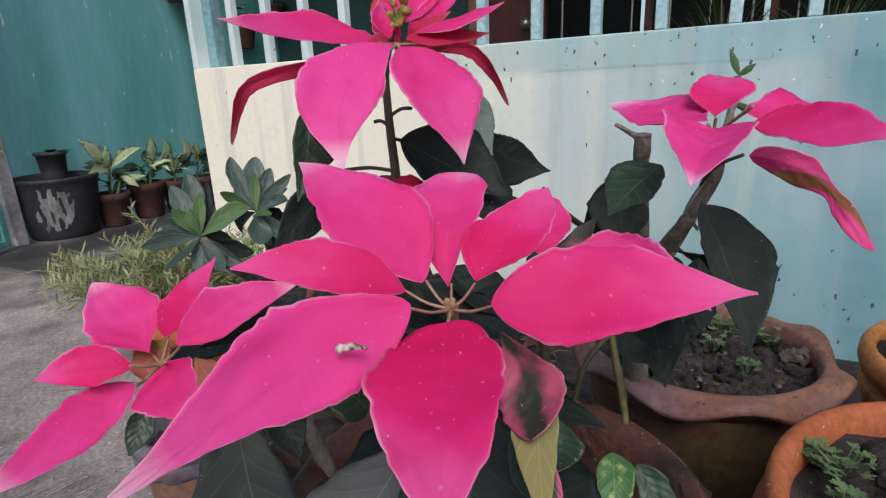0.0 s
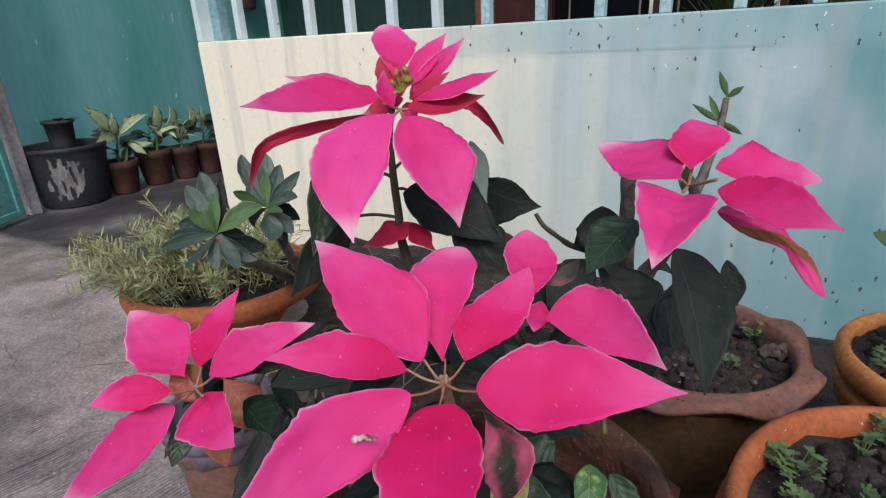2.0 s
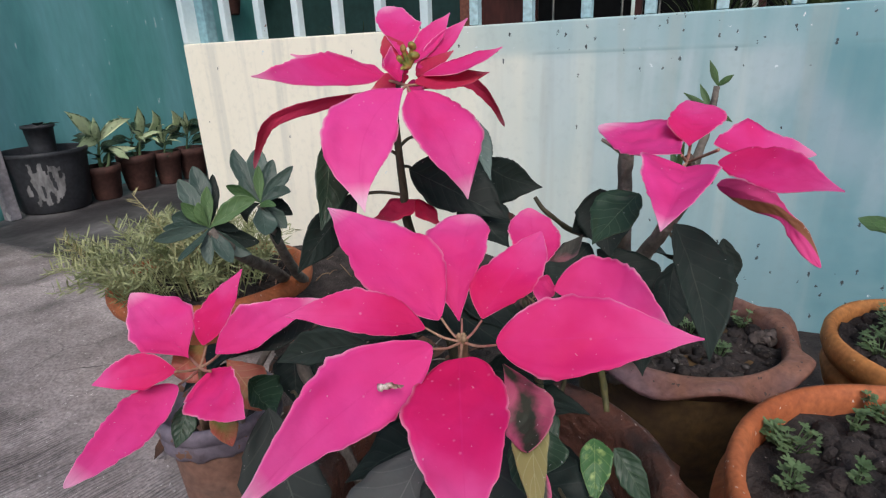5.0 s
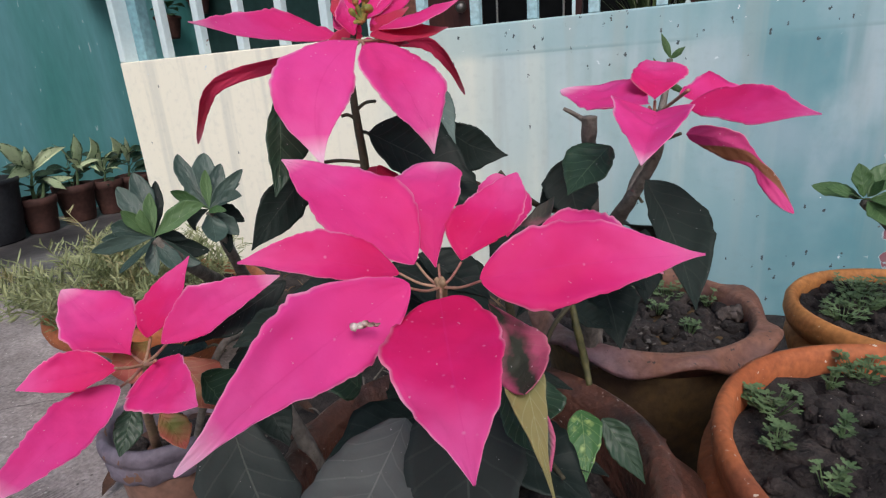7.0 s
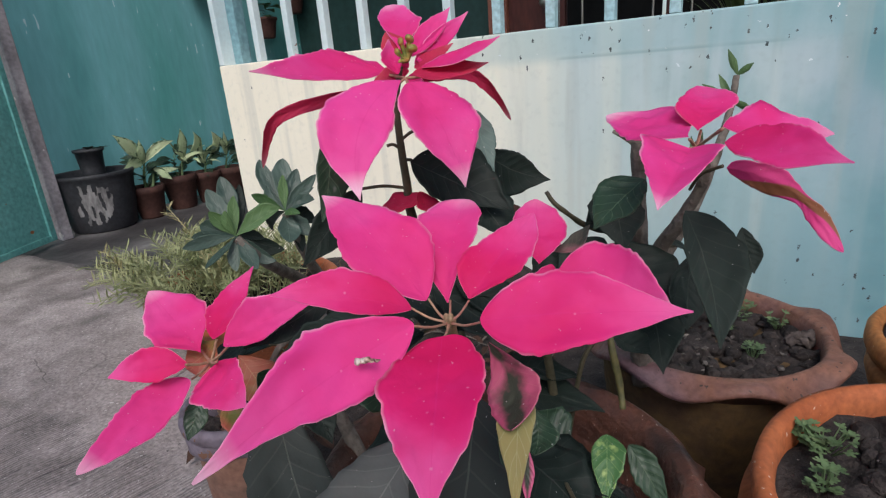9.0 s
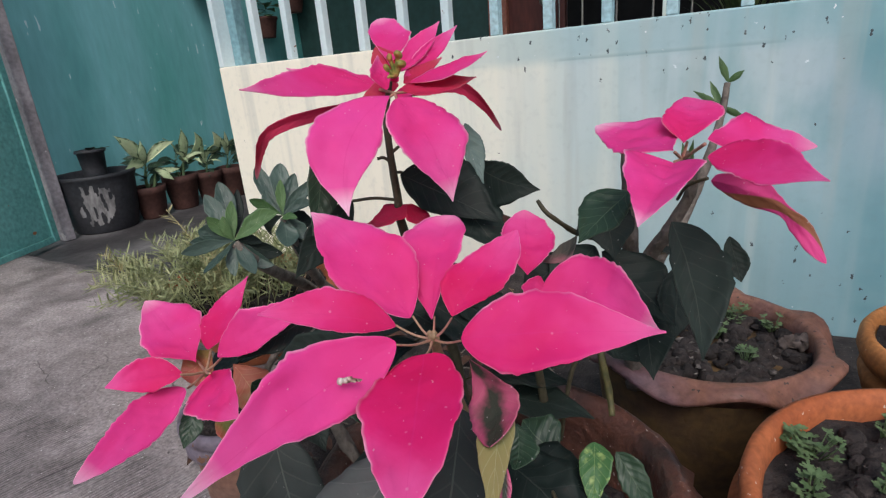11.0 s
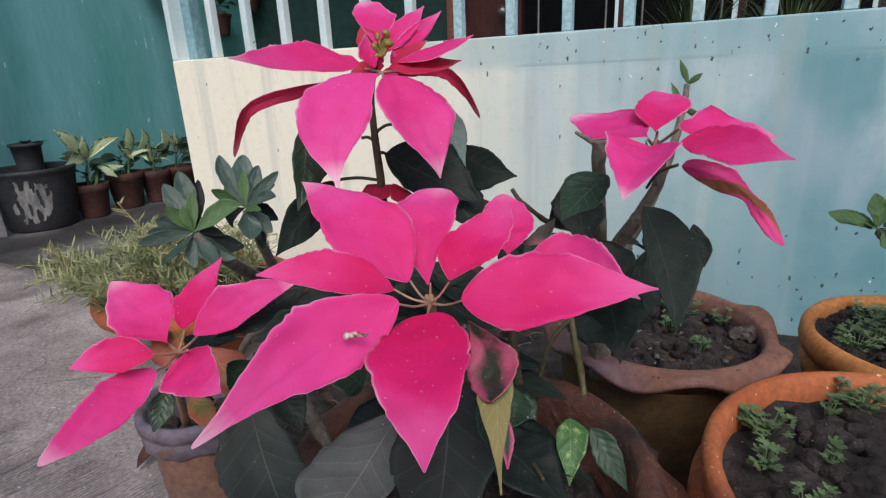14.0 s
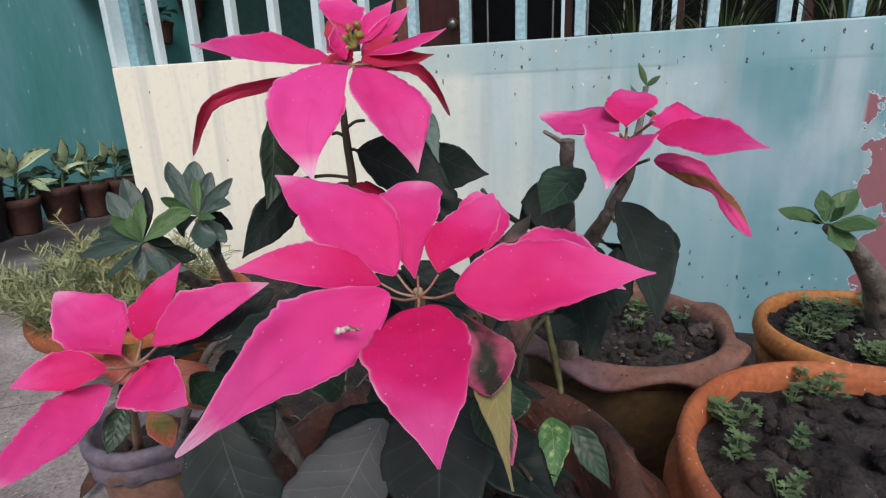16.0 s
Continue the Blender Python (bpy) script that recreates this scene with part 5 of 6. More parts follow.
for b in ((0.016, 0.221, 0.404), (0.046, 0.216, 0.422), (0.069, 0.209, 0.425), (0.041, 0.192, 0.413), (0.018, 0.207, 0.387), (0.084, 0.188, 0.427)):
    stalk(poinsettia_c, "petiole", petiole_pink, [(0.041, 0.211, 0.405), (Vector(b) + Vector((0.041, 0.211, 0.403))) / 2, b], (0.0013, 0.001, 0.0009))
stalk(poinsettia_d, "stem", stem_dark, [(0.243, 0.335, 0.44), (0.245, 0.36, 0.38), (0.25, 0.40, 0.195)], (0.0025, 0.0035, 0.005))
stalk(poinsettia_r, "stem", stem_bark, [(0.336, 0.435, 0.532), (0.340, 0.455, 0.502), (0.323, 0.473, 0.462), (0.294, 0.512, 0.402), (0.276, 0.574, 0.300), (0.275, 0.61, 0.215)], (0.003, 0.004, 0.0055, 0.008, 0.010, 0.012), "brown woody stem", 0.25)
stalk(poinsettia_r, "stem", stem_bark, [(0.346, 0.655, 0.568), (0.342, 0.641, 0.525), (0.330, 0.621, 0.473), (0.307, 0.603, 0.411), (0.280, 0.60, 0.348), (0.278, 0.61, 0.215)], (0.0028, 0.004, 0.0055, 0.0075, 0.010, 0.013), "grey woody stem", 0.35)
stalk(poinsettia_r, "stub", stem_bark, [(0.282, 0.499, 0.525), (0.282, 0.501, 0.503), (0.284, 0.510, 0.430), (0.28, 0.56, 0.34)], (0.0068, 0.0064, 0.0075, 0.009), "cut stem end", 0.3)
stalk(poinsettia_r, "branch", stem_bark, [(0.280, 0.498, 0.520), (0.270, 0.498, 0.527), (0.260, 0.496, 0.533)], (0.003, 0.0022, 0.0016), "", 0.3)
stalk(poinsettia_r, "branch", stem_dark, [(0.208, 0.466, 0.482), (0.221, 0.466, 0.468), (0.238, 0.495, 0.444), (0.264, 0.526, 0.425), (0.280, 0.545, 0.38)], (0.0020, 0.0024, 0.0028, 0.0034, 0.0045), "", 0.45)
stalk(poinsettia_r, "petiole", stem_dark, [(0.354, 0.41, 0.519), (0.34, 0.425, 0.510), (0.33, 0.455, 0.492)], 0.0012)
stalk(poinsettia_r, "petiole", stem_dark, [(0.33, 0.468, 0.456), (0.318, 0.48, 0.462), (0.305, 0.495, 0.42)], 0.0014)
for b in ((0.336, 0.383, 0.535), (0.336, 0.441, 0.539), (0.333, 0.403, 0.538), (0.355, 0.36, 0.55)):
    stalk(poinsettia_r, "petiole", petiole_pink, [(0.336, 0.420, 0.530), (Vector(b) + Vector((0.336, 0.420, 0.530))) / 2, b], 0.0011)
stalk(seedling, "stem", stem_dark, [(0.300, 0.255, 0.345), (0.285, 0.28, 0.335), (0.28, 0.33, 0.27), (0.30, 0.34, 0.195)], 0.0013)
for tip, root in (((0.340, 0.655, 0.586), 0), ((0.356, 0.656, 0.576), 0), ((0.324, 0.653, 0.556), 1), ((0.334, 0.654, 0.562), 1), ((0.358, 0.653, 0.536), 1), ((0.313, 0.62, 0.50), 2), ((0.322, 0.60, 0.505), 2)):
    b = Vector(((0.347, 0.655, 0.569), (0.343, 0.648, 0.545), (0.318, 0.612, 0.478))[root])
    t = b + (Vector(tip) - b) * 1.5
    s = (t - b).cross(Vector((0, 1, 0.2))).normalized() * 0.0031
    m = b.lerp(t, 0.5)
    blade(poinsettia_r, "leaf", leaf_fresh, b, t, m - s, m + s, fold=0.2)
bm = bmesh.new()
tube(bm, [(0.282, 0.405, 0.387), (0.287, 0.397, 0.370), (0.294, 0.394, 0.341), (0.299, 0.386, 0.325)], (0.0022, 0.0030, 0.0030, 0.0024), 10, 0.25)
part("shoot", bm, mat("shoot_green", [(0.055, 0.055, 0.02), (0.13, 0.115, 0.042)], scale=110, fine=200, rough=0.6), poinsettia_d, "yellow-green bare shoot")
stalk(poinsettia_d, "petiole", stem_dark, [(0.282, 0.405, 0.387), (0.265, 0.39, 0.36), (0.252, 0.395, 0.28)], 0.002)
stalk(poinsettia_a, "stem", stem_bark, [(0.054, 0.293, 0.415), (0.060, 0.290, 0.371), (0.075, 0.30, 0.30), (0.10, 0.32, 0.195)], (0.0045, 0.005, 0.006, 0.0065), "rough grey bare stem", 0.35)
stalk(poinsettia_c, "stem", stem_bark, [(0.037, 0.349, 0.374), (0.033, 0.304, 0.380), (0.035, 0.269, 0.373), (-0.10, 0.335, 0.205)], (0.0022, 0.0026, 0.003, 0.004), "thin woody side stem", 0.3)


def foliage(plant, places, reach, material, seed, droop=0.5, wide=0.33):
    """Leaves round a stem, each from a short petiole outward and down."""
    rng = random.Random(seed)
    for p in places:
        a = rng.uniform(0, 6.28)
        d = Vector((math.cos(a), math.sin(a), rng.uniform(-0.1, 0.35)))
        b = Vector(p) + d * reach * 0.3
        size = reach * rng.uniform(0.75, 1.15)
        t = b + Vector((d.x, d.y, d.z - droop)).normalized() * size
        s = (t - b).cross(Vector((0, 0, 1))).normalized() * size * wide
        m = b.lerp(t, 0.42) + Vector((0, 0, 0.12 * size))
        blade(plant, "leaf", material, b, t, m - s, m + s, fold=0.2, curl=0.1)
        stalk(plant, "petiole", stem_dark, [p, (Vector(p) + b) / 2 + Vector((0, 0, 0.004)), b], 0.0012)


# made-up near-black foliage that darkens the hollows under the bracts
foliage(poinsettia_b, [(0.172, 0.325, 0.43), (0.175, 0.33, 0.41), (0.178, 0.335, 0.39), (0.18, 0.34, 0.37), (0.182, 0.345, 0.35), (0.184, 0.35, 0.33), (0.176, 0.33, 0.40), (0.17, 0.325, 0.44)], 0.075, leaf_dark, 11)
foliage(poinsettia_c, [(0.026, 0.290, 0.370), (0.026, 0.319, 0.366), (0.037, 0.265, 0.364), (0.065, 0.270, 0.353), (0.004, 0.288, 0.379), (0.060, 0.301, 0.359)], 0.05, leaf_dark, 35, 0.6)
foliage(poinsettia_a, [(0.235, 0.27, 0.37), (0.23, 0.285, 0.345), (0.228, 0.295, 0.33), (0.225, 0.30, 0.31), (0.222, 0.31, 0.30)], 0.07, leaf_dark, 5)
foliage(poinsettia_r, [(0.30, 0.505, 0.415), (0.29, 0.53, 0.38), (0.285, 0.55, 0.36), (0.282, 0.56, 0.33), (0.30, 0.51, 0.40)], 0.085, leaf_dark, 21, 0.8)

# a scrap of dry debris lying on a bract, fallen leaves in the dark pot
bm = bmesh.new()
rng = random.Random(3)
for k in range(5):
    got = bmesh.ops.create_icosphere(bm, subdivisions=1, radius=0.0015, matrix=Matrix.Translation((0.2485 + 0.0017 * k, 0.1412 + 0.0010 * k, 0.4898 + rng.uniform(0, 0.0006))) @ Matrix.Diagonal((1.3, 0.9, 0.5, 1)))["verts"]
    for v in got:
        v.co += Vector([rng.uniform(-0.0007, 0.0007) for _ in range(3)])
tagged(link("debris", bm, mat("dry_debris", [(0.22, 0.12, 0.08), (0.45, 0.33, 0.27), (0.75, 0.70, 0.66)], scale=260, fine=900, rough=0.9)), "scrap of dry plant debris lying on a bract", "debris")
for k in range(9):
    a, d = rng.uniform(0, 6.28), rng.uniform(0.03, 0.11)
    c = Vector((0.215 + d * math.cos(a), 0.33 + d * math.sin(a), 0.218))
    h = Vector((math.cos(a * 3), math.sin(a * 3), rng.uniform(-0.1, 0.25))) * 0.024
    s = h.cross(Vector((0, 0, 1))).normalized() * 0.011
    dead = thing("fallen_leaf", c, "dry brown leaf fallen on the soil", "leaf", "fallen leaves")
    blade(dead, "blade", leaf_brown, c - h, c + h, c - s, c + s, fold=0.3, curl=0.25)


# ---- planter: succulent rosettes and the needle-leaved clump ----
def rosette(plant, centre, lean, sizes, seed, fresh, wide=0.30, drop=1.2, far=0.5):
    """Paddle-shaped leaves in a spiral round a growing tip."""
    rng = random.Random(seed)
    c, q = Vector(centre), Vector((0, 0, 1)).rotation_difference(Vector(lean))
    n = len(sizes)
    for k, size in enumerate(sizes):
        a = k * 2.4 + rng.uniform(-0.2, 0.2)
        rise = 1.3 - drop * (1 - k / n) + rng.uniform(-0.15, 0.15)
        d = q @ Vector((math.cos(a) * math.cos(rise), math.sin(a) * math.cos(rise), math.sin(rise)))
        b, t = c + d * 0.004, c + d * size + q @ Vector((0, 0, -0.18 * size * math.cos(rise)))
        side = d.cross(q @ Vector((0, 0, 1)))
        side = (side if side.length > 0.05 else Vector((1, 0, 0))).normalized() * size * wide * rng.uniform(0.85, 1.1)
        m = b.lerp(t, 0.6) + q @ Vector((0, 0, 0.05 * size))
        blade(plant, "leaf", fresh if k > n * 0.6 else leaf_dusty, b, t, m - side, m + side, fold=0.18, curl=0.05, blunt=1.0, far=far)


stalk(succulent, "stem", stem_bark, [(-0.292, 0.502, 0.382), (-0.280, 0.530, 0.340), (-0.365, 0.679, 0.240), (-0.459, 0.808, 0.150)], (0.007, 0.009, 0.011, 0.013), "", 0.2)
stalk(succulent, "stem", stem_bark, [(-0.263, 0.579, 0.403), (-0.262, 0.600, 0.340), (-0.345, 0.714, 0.230), (-0.429, 0.828, 0.150)], (0.0065, 0.008, 0.010, 0.011), "", 0.2)


def needles(bm, p0, p1, p2, n, size, rng):
    """One trailing shoot with needle leaves."""
    a, b, c = Vector(p0), Vector(p1), Vector(p2)
    tube(bm, [a, b, c], (0.0012, 0.001, 0.0006), 5)
    for k in range(n):
        u = 0.12 + 0.88 * k / n
        p = a * (1 - u) ** 2 + b * 2 * u * (1 - u) + c * u * u
        p = a.lerp(b, u * 2) if u < 0.5 else b.lerp(c, u * 2 - 1)
        d = (c - a).normalized()
        o = Vector([rng.uniform(-1, 1) for _ in range(3)])
        w = (d * 0.7 + (o - d * o.dot(d)).normalized()).normalized() * size * rng.uniform(0.6, 1.15)
        s = w.cross(Vector((rng.uniform(-1, 1), rng.uniform(-1, 1), 1))).normalized() * size * 0.055
        e = w.cross(s).normalized() * size * 0.05
        v = [bm.verts.new(p + x) for x in (-s * 0.5, s * 0.5, w * 0.6 + s + e, w, w * 0.6 - s + e)]
        bm.faces.new(v)


clump = thing("needle_leaved_shrub", (-0.63, 0.72, 0.16), "spreading shrub of pale green needle leaves in the planter", "shrub")
rng = random.Random(14)
bm = bmesh.new()
for k in range(210):
    a, d = rng.uniform(0, 6.28), rng.random() ** 0.6
    base = Vector((-0.635 + 0.15 * d * math.cos(a), 0.70 + 0.14 * d * math.sin(a), 0.155))
    out = Vector((math.cos(a) * 0.10 * d - 0.015, math.sin(a) * 0.08 * d - 0.015, 0.075 + 0.06 * rng.random() * (1.3 - d)))
    needles(bm, base, base + out * 0.6 + Vector((0, 0, 0.03)), base + out * 1.15 + Vector((rng.uniform(-0.02, 0.02), rng.uniform(-0.02, 0.02), rng.uniform(-0.015, 0.02))), 24, 0.029, rng)
tagged(part("foliage", bm, needle_mat, clump), kind="stuff")
bm = bmesh.new()
for p0, p1, p2 in (((-0.55, 0.63, 0.17), (-0.575, 0.625, 0.30), (-0.646, 0.62, 0.383)), ((-0.54, 0.64, 0.17), (-0.54, 0.635, 0.26), (-0.56, 0.63, 0.32)), ((-0.72, 0.60, 0.17), (-0.76, 0.56, 0.26), (-0.78, 0.545, 0.30))):
    needles(bm, p0, p1, p2, 46, 0.022, rng)
tagged(part("sprig", bm, mat("needle_dry", [(0.26, 0.23, 0.10), (0.38, 0.34, 0.18)], scale=20, fine=90, rough=0.6), clump, "tall yellowing sprig"), kind="stuff")
bm = bmesh.new()
for k in range(16):
    a = rng.uniform(0, 6.28)
    b = Vector((-0.52 + rng.uniform(-0.08, 0.08), 0.80 + rng.uniform(-0.08, 0.08), 0.155))
    tube(bm, [b, b + Vector((math.cos(a) * 0.02, math.sin(a) * 0.02, 0.03)), b + Vector((math.cos(a) * 0.05, math.sin(a) * 0.05, 0.05 + 0.05 * rng.random()))], (0.001, 0.0008, 0.0004), 5)
tagged(link("dry_twigs", bm, stem_green), "thin dry twigs standing in the planter", "twigs", kind="stuff")

# ---- adenium ----
adenium = thing("adenium", (0.672, 0.823, 0.222), "adenium with a thick grey trunk and glossy leaves", "adenium")
stalk(adenium, "trunk", stem_bark, [(0.553, 0.700, 0.405), (0.590, 0.723, 0.375), (0.637, 0.778, 0.317), (0.668, 0.815, 0.25), (0.675, 0.825, 0.205)], (0.006, 0.010, 0.016, 0.020, 0.027), "thick tapering grey trunk", 0.12)
stalk(adenium, "branch", stem_bark, [(0.66, 0.80, 0.27), (0.69, 0.78, 0.35), (0.695, 0.765, 0.46), (0.69, 0.76, 0.52)], (0.018, 0.012, 0.008, 0.006), "", 0.12)
rosette(adenium, (0.553, 0.700, 0.408), (-0.1, -0.5, 0.85), [0.052, 0.056, 0.05, 0.058, 0.05, 0.054, 0.044, 0.036, 0.03, 0.024], 8, leaf_fresh, 0.24)
rosette(adenium, (0.69, 0.76, 0.525), (-0.1, -0.3, 0.9), [0.052, 0.056, 0.05, 0.058, 0.05, 0.04, 0.03], 9, leaf_fresh, 0.24)
for c in adenium.children:
    if c.name.startswith("leaf"):
        c.data.materials[0] = leaf_fresh


# ---- weeds on the soil ----
def weed(x, y, z, r, n, seed):
    """A low tuft of small cut leaves."""
    rng = random.Random(seed)
    t = thing("weed", (x, y, z), "low tuft of small cut green leaves on the soil", "weed", "weeds in the pots")
    bm = bmesh.new()
    for k in range(int(n * 1.4)):
        a, d = rng.uniform(0, 6.28), r * rng.random() ** 0.6
        c = Vector((x + d * math.cos(a), y + d * math.sin(a), z + 0.004 + 0.014 * rng.random()))
        tube(bm, [(x + d * 0.4 * math.cos(a), y + d * 0.4 * math.sin(a), z - 0.004), c], 0.0006, 4)
        for j in range(5):
            b = a + (j - 2) * 0.75
            w = Vector((math.cos(b), math.sin(b), rng.uniform(0.0, 0.5))).normalized() * rng.uniform(0.0045, 0.0085)
            s = Vector((-math.sin(b), math.cos(b), 0)) * 0.0018
            q = [bm.verts.new(c + v) for v in (Vector(), w * 0.45 - s, w * 0.6 - s * 0.5, w * 0.75 - s * 0.9, w, w * 0.75 + s * 0.9, w * 0.6 + s * 0.5, w * 0.45 + s)]
            bm.faces.new(q)
    tagged(part("foliage", bm, weed_mat, t), kind="stuff")
    return t


for k, (x, y, z, r, n) in enumerate(((0.445, 0.485, 0.266, 0.022, 26), (0.533, 0.560, 0.266, 0.024, 28), (0.442, 0.430, 0.266, 0.014, 12), (0.489, 0.454, 0.266, 0.009, 6), (0.468, 0.39, 0.266, 0.012, 8), (0.50, 0.535, 0.266, 0.010, 7), (0.56, 0.36, 0.266, 0.014, 8),
                                     (0.362, 0.817, 0.228, 0.028, 26), (0.351, 0.754, 0.228, 0.012, 10), (0.418, 0.80, 0.228, 0.014, 9), (0.30, 0.80, 0.228, 0.02, 14), (0.39, 0.70, 0.228, 0.010, 7),
                                     (0.613, 0.862, 0.238, 0.034, 40), (0.60, 0.80, 0.238, 0.034, 40), (0.64, 0.72, 0.238, 0.034, 36), (0.57, 0.76, 0.238, 0.024, 24), (0.68, 0.88, 0.238, 0.034, 36), (0.72, 0.74, 0.238, 0.034, 30))):
    weed(x, y, z, r, n, 40 + k)
bm = bmesh.new()
lump = Matrix.Translation((0.443, 0.760, 0.233)) @ Matrix.Rotation(0.7, 4, "Z") @ Matrix.Diagonal((2.4, 1.0, 0.75, 1))
for v in bmesh.ops.create_icosphere(bm, subdivisions=4, radius=0.011, matrix=lump)["verts"]:
    v.co += Vector((noise.noise(v.co * 120), noise.noise(v.co * 120 + Vector((9, 0, 0))), noise.noise(v.co * 120 + Vector((0, 9, 0))))) * 0.008
    v.co.z += 0.004 * noise.noise(v.co * 380)
tagged(link("clod", bm, mat("pale_clod", [(0.035, 0.027, 0.024), (0.13, 0.105, 0.095)], scale=60, fine=200, rough=0.95, bump=1.0)), "pale crusted clod of earth on the soil", "clod")

# ---- along the green wall ----
drum = thing("drum", (-2.50, 1.40, -0.024), "black plastic drum splashed with white paint", "drum")
part("body", lathe(bmesh.new(), [(0.135, 0.0), (0.145, 0.01), (0.162, 0.11), (0.176, 0.24), (0.182, 0.265), (0.186, 0.27), (0.186, 0.285), (0.178, 0.288), (0.172, 0.28), (0.16, 0.12), (0.14, 0.03)], wobble=0.01, seed=8), black_plastic, drum).matrix_parent_inverse = Matrix.Identity(4)
bm = bmesh.new()
look_a = math.atan2(-1.4, 2.86)
cells = {}
for i in range(46):
    for j in range(34):
        a, z = look_a - 0.62 + 1.0 * i / 45, 0.045 + 0.20 * j / 33
        r = 0.148 + 0.031 * (z - 0.01) / 0.23 + 0.004
        fade = 1.6 * abs(i / 45 - 0.5) ** 2 + 1.2 * abs(j / 33 - 0.5) ** 2
        if noise.noise(Vector((a * 9, z * 13, 4))) * 0.75 + 0.25 * noise.noise(Vector((a * 31, z * 30, 9))) + 0.30 - fade > 0:
            cells[i, j] = (r * math.cos(a), r * math.sin(a), z)
verts = {k: bm.verts.new(v) for k, v in cells.items()}
for i, j in cells:
    q = [(i, j), (i + 1, j), (i + 1, j + 1), (i, j + 1)]
    if all(k in verts for k in q):
        bm.faces.new([verts[k] for k in q])
part("paint_splash", bm, chalk_white, drum, "dried white paint").matrix_parent_inverse = Matrix.Identity(4)
dark_pot = thing("dark_pot", (-2.56, 1.44, 0.264), "small black pot with a seedling on the drum", "flower pot")
part("body", lathe(bmesh.new(), [(0.05, -0.17), (0.054, 0.0), (0.062, 0.09), (0.07, 0.092), (0.07, 0.105), (0.062, 0.106), (0.058, 0.095), (0.055, 0.08)], 32, seed=2), black_plastic, dark_pot).matrix_parent_inverse = Matrix.Identity(4)
foliage(dark_pot, [(-2.56, 1.44, 0.36), (-2.55, 1.43, 0.37), (-2.57, 1.45, 0.36), (-2.54, 1.45, 0.36)], 0.07, leaf_green, 4, 0.0)
canes, cane_at = [], []
# red clay darkened so the colour carries the shade by the walls
shaded_red_clay = mat("shaded_red_clay", [(0.058, 0.027, 0.023), (0.115, 0.050, 0.040)], scale=9, fine=60, rough=0.8, specks=((0.5, 0.48, 0.46), 9, 0.70))
for k, (x, y, r, h) in enumerate(((-2.44, 1.62, 0.085, 0.17), (-2.47, 1.83, 0.095, 0.19), (-2.44, 1.99, 0.08, 0.18), (-2.42, 2.14, 0.085, 0.18), (-2.40, 2.30, 0.085, 0.17))):
    t = thing("clay_pot", (x, y, -0.024), "red clay pot by the green wall, shade put into its colour", "flower pot", "pots by the green wall")
    part("body", lathe(bmesh.new(), [(r * 0.68, 0.0), (r * 0.74, 0.01), (r * 0.93, h * 0.78), (r, h * 0.8), (r * 1.02, h), (r * 0.95, h * 1.01), (r * 0.88, h * 0.9)], 32, 0.01, seed=k), shaded_red_clay, t).matrix_parent_inverse = Matrix.Identity(4)
    part("soil", clods(bmesh.new(), r * 0.89, h * 0.9, k, 6), soil_mat, t).matrix_parent_inverse = Matrix.Identity(4)
    cane = thing("dumb_cane", (x, y, h * 0.9), "dumb cane with cream and green variegated leaves", "plant", "plants by the green wall")
    canes.append(cane)
    cane_at.append((x, y))
    rng = random.Random(60 + k)
    for j in range(12):
        a, z = rng.uniform(0, 6.28), 0.15 + 0.012 * j
        b = Vector((x + 0.02 * math.cos(a), y + 0.02 * math.sin(a), z))
        tp = b + Vector((math.cos(a) * 0.07, math.sin(a) * 0.09, rng.uniform(-0.03, 0.05)))
        s = (tp - b).cross(Vector((0.75, -0.40, 1.0))).normalized() * 0.02
        m = b.lerp(tp, 0.45) + Vector((0, 0, 0.01))
        blade(cane, "leaf", leaf_green, b, tp, m - s, m + s, fold=0.15)
        stalk(cane, "petiole", weed_mat, [(x, y, z - 0.02), b], 0.002)
blade(canes[0], "leaf", leaf_cane, (-2.440, 1.638, 0.264), (-2.390, 1.484, 0.431), (-2.400, 1.534, 0.340), (-2.400, 1.577, 0.395), fold=0.15)
blade(canes[0], "leaf", leaf_cane, (-2.440, 1.638, 0.264), (-2.390, 1.610, 0.390), (-2.400, 1.580, 0.334), (-2.400, 1.636, 0.327), fold=0.15)
blade(canes[0], "leaf", leaf_cane, (-2.440, 1.638, 0.264), (-2.390, 1.800, 0.361), (-2.400, 1.692, 0.361), (-2.400, 1.688, 0.300), fold=0.15)
blade(canes[0], "leaf", leaf_cane, (-2.440, 1.638, 0.264), (-2.390, 1.499, 0.261), (-2.400, 1.563, 0.308), (-2.400, 1.573, 0.250), fold=0.15)
stalk(canes[0], "stem", weed_mat, [(cane_at[0][0], cane_at[0][1], 0.12), (-2.440, 1.617, 0.178), (-2.440, 1.638, 0.264)], (0.010, 0.008, 0.004))
blade(canes[0], "leaf", leaf_cane, (-2.430, 1.674, 0.233), (-2.380, 1.737, 0.158), (-2.390, 1.681, 0.185), (-2.390, 1.709, 0.219), fold=0.15)
blade(canes[0], "leaf", leaf_cane, (-2.430, 1.674, 0.233), (-2.380, 1.789, 0.211), (-2.390, 1.717, 0.198), (-2.390, 1.733, 0.229), fold=0.15)
stalk(canes[0], "stem", weed_mat, [(cane_at[0][0], cane_at[0][1], 0.12), (-2.430, 1.652, 0.146), (-2.430, 1.674, 0.233)], (0.010, 0.008, 0.004))
blade(canes[1], "leaf", leaf_cane, (-2.450, 1.861, 0.232), (-2.400, 1.859, 0.418), (-2.410, 1.832, 0.353), (-2.410, 1.893, 0.351), fold=0.15)
